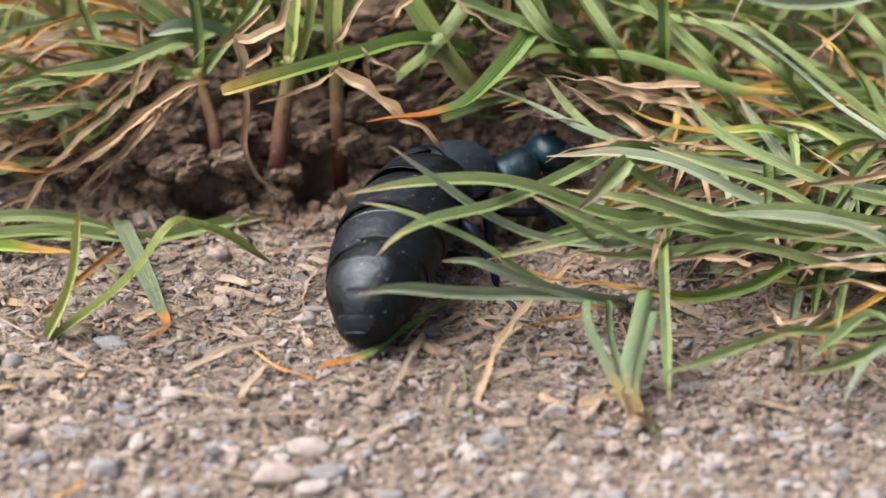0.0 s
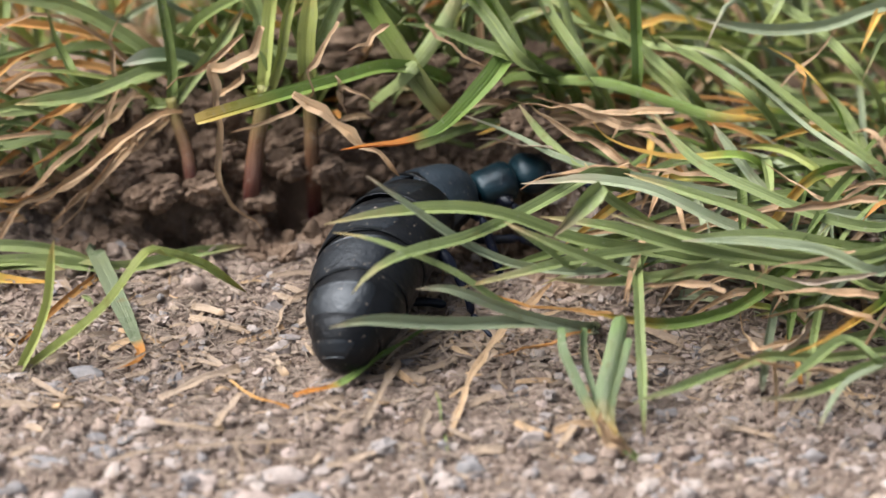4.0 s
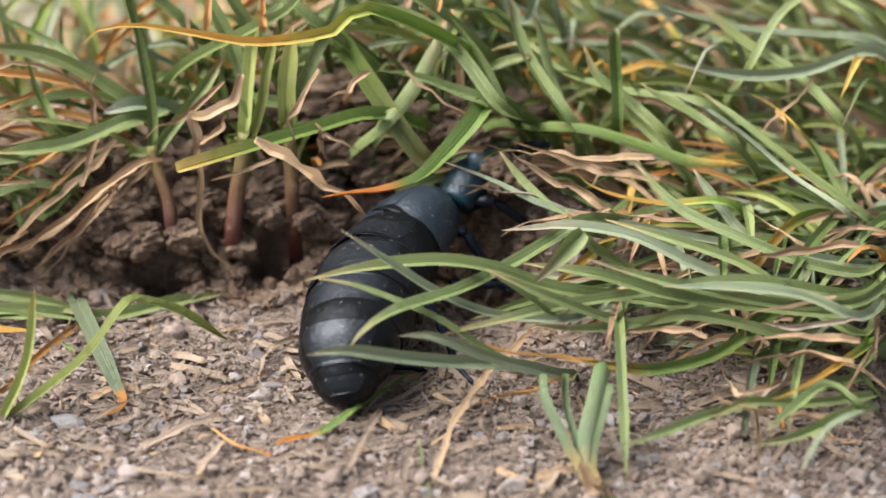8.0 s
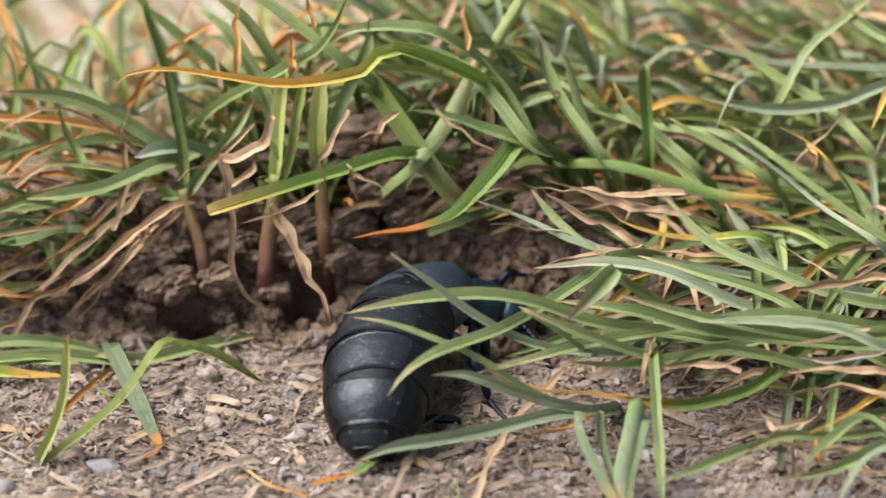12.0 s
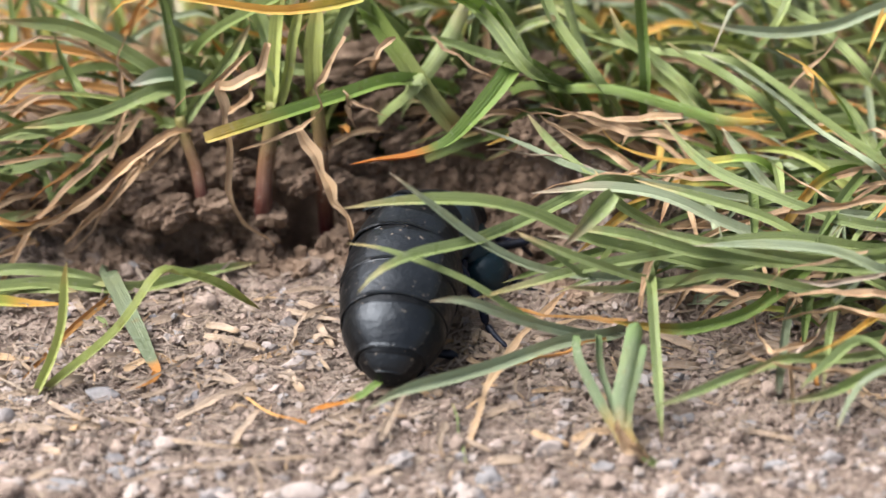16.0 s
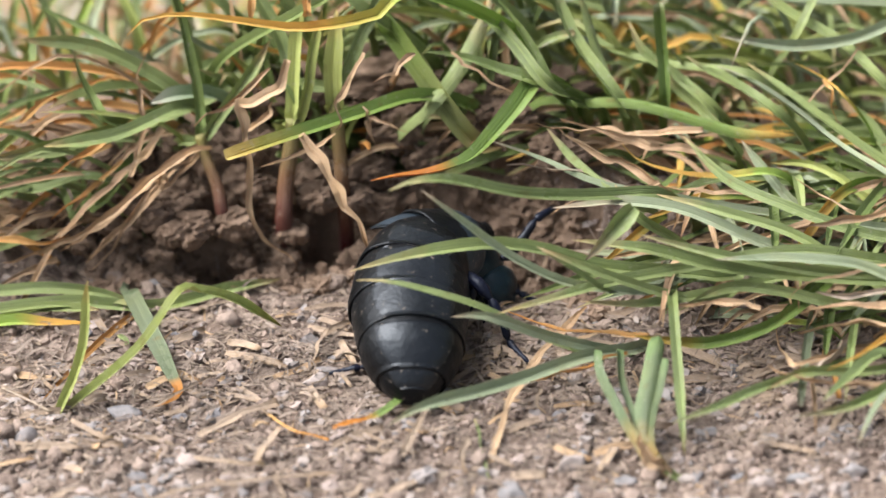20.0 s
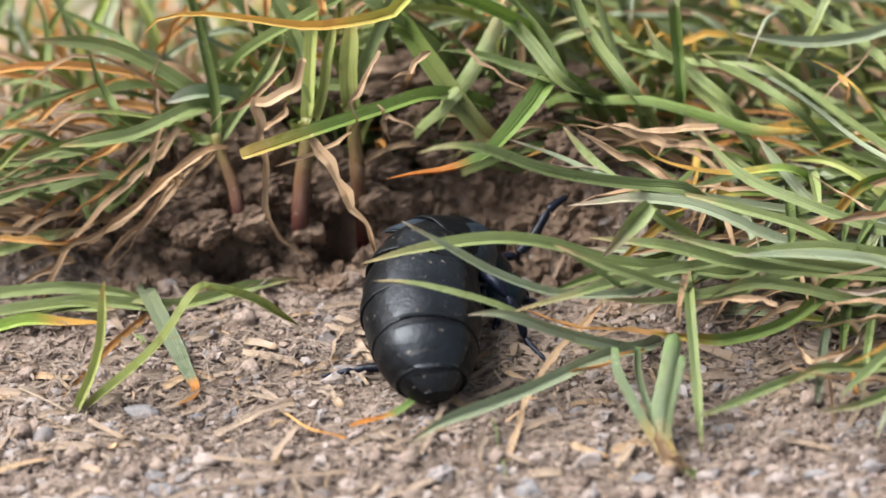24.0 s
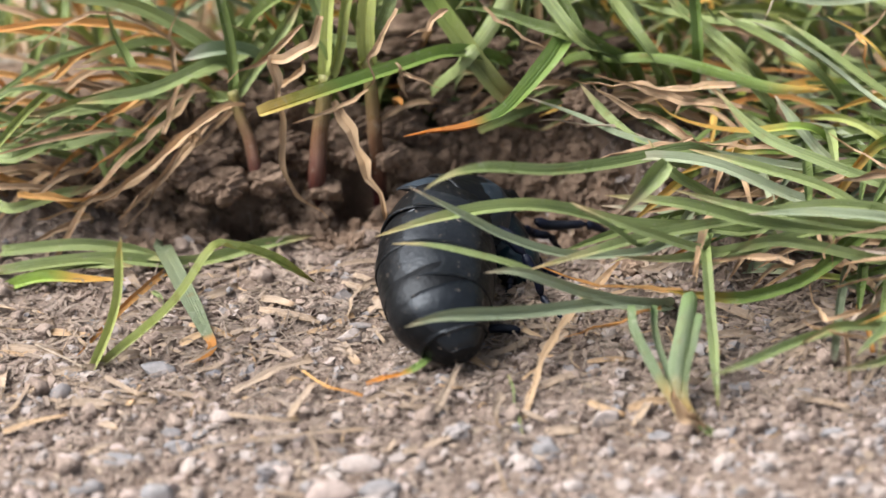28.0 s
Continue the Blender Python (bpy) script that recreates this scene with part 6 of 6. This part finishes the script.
# blades that the beetle pushes: what, the place about which it turns (mm), seconds, degrees, slip to the right and upwards (mm)
SWINGS = [
    (long_blade, (26.0, -12.2, 10.3), ((0, 0.5, 0.0), (3, 0.5, 0.0), (6, -1.0, 0.5), (8, -1.3, 0.0), (11, -1.9, 0.0), (12, 0.0, 0.8), (15, 3.0, 0.0), (16, 5.4, 0.5), (17, 6.3, 0.8), (18, 0.0, -0.2), (19, -0.2, -0.5), (20, -2.4, -0.5), (21, -5.1, -0.5), (24, -1.4, -1.2), (25, -2.1, -1.8), (26, -2.7, -2.2), (28, -4.0, -1.5))),
    (crossing_blade, (20.4, -14.6, 9.8), ((0, 0.0, 0.0), (3, -0.2, 0.2), (6, -1.0, 0.5), (8, -2.0, 0.0), (11, -2.0, 0.8), (12, 2.0, 1.0), (15, 2.9, 1.0), (16, 3.5, 1.0), (17, 3.5, 1.2), (18, -0.3, 2.0), (19, 1.9, 2.0), (20, 3.1, 2.2), (21, -6.0, 0.2), (24, -4.1, -0.5), (25, -5.0, -0.9), (26, -4.0, -1.2), (28, -6.0, -1.2))),
    (low_blade, (17.2, -18.3, 5.0), ((0, 0.0, 0.2), (3, -1.6, 0.0), (6, 1.9, -0.2), (8, 3.6, -0.5), (9.5, 1.5, -0.2), (11, -4.8, 0.2), (12, -11.7, 0.4), (14.5, -15.8, 0.9), (17, -16.9, 1.5), (18, -15.4, 1.5), (20, -16.2, 1.3), (25, -21.7, 0.8), (26.5, -20.9, 0.6), (27, -17.1, 0.6), (27.5, -7.3, 0.5), (28, -3.9, 0.5))),
    (lifted_blade, (19.5, -3.2, 15.0), ((0, 0.0, 0.2), (3, -0.9, -0.5), (6, -3.4, 1.5), (8, -3.8, 1.0), (11, -5.4, 1.2), (15, -1.0, 0.8), (16, 1.5, -0.2), (17, 3.4, -0.2), (18, 18.5, 2.2), (19, 21.6, 3.8), (20, 26.3, 3.5), (21, 32.5, 5.2), (24, 33.7, 4.8), (25, 38.5, 5.2), (26, 38.0, 5.8), (26.5, 17.5, 5.2), (28, 17.5, 3.5))),
    (drooping_blade, (18.0, -18.8, 5.0), ((0, -1.0, -3.0), (3, -1.5, -3.0), (15, -0.5, -2.5), (16, -0.5, -3.0), (17, 0.0, -2.8), (18, -5.0, -3.5), (19, -6.0, -3.8), (20, -5.5, -3.5), (28, -7.5, -3.0))),
    (swinging_straw, (-12.4, 6.0, 19.4), ((0, 1, 0.3, -0.0), (6, 2, -2.4, 0.5), (8, -1, -3.5, 0.7), (9.5, 3, -3.5, 0.7), (10.5, 23, -5.4, -2.0), (12, 29, -5.4, -2.0), (15, 27, -2.8, -0.5), (17, 33, -1.8, -2.5), (20, 26, -3.8, -0.3), (24, 27, -4.6, -0.6), (26, 29, -4.4, -1.6), (28, 33, -3.9, -1.6))),
]


def motions():
    for ob, *how in rings:
        walk(ob, [(key[0], along(key, *how)) for key in SPINE])
    for ob, lift in cases:      # they sink onto the back as the head goes down
        walk(ob, [(key[0], along(key, 28.0, lift + (0.0 if key[0] < 13 else -0.5), 4.0 if key[0] < 13 else 9.0, 10)) for key in SPINE])
    walk(trailing, [(0, pose(0.0033, -0.0039, 0.0003)), (12.5, pose(0.0028, -0.0142, 0.0003)), (18, pose(0.0022, -0.0159, 0.0003)), (19, pose(-0.0003, -0.0159, 0.0003)), (20, pose(-0.0052, -0.0142, 0.0003)), (21, pose(-0.0092, -0.0142, 0.0003)), (21.5, pose(-0.0089, -0.0142, 0.0003)), (23.5, pose(-0.0079, -0.0148, 0.0003)), (25, pose(-0.0073, -0.0153, 0.0003)), (26, pose(-0.0042, -0.0159, 0.0003)), (27, pose(0.0022, -0.0159, 0.0003)), (28, pose(0.0034, -0.0165, 0.0003))])
    hip = Vector((5.6, 0.0, 5.7)) * MM
    walk(groping, [(t, Matrix.Translation(hip + Vector((0, dy * MM, dz * MM))) @ Matrix.Rotation(radians(a), 4, VIEW) @ Matrix.Translation(-hip)) for t, a, dy, dz in ((0, 55, 3, -2), (14.5, 50, 3, -2), (17, 35, 2, -1), (18, 12, 1, 0), (19, 4, 1, 0), (20, 2, 0, 0), (21, 0, 0, 0), (24, -3, 0, 0.5), (25, 0, 0, 0), (26, 12, 0, 0), (27, 40, 1, -1), (28, 55, 2, -2))])
    for ob, pivot, turns in SWINGS:
        p = Vector(pivot) * MM - ob.parent.location
        walk(ob, [(t, Matrix.Translation(p + Vector((slip * MM, 0, sum(rise) * MM))) @ Matrix.Rotation(radians(a), 4, VIEW) @ Matrix.Translation(-p)) for t, a, slip, *rise in turns])


motions()
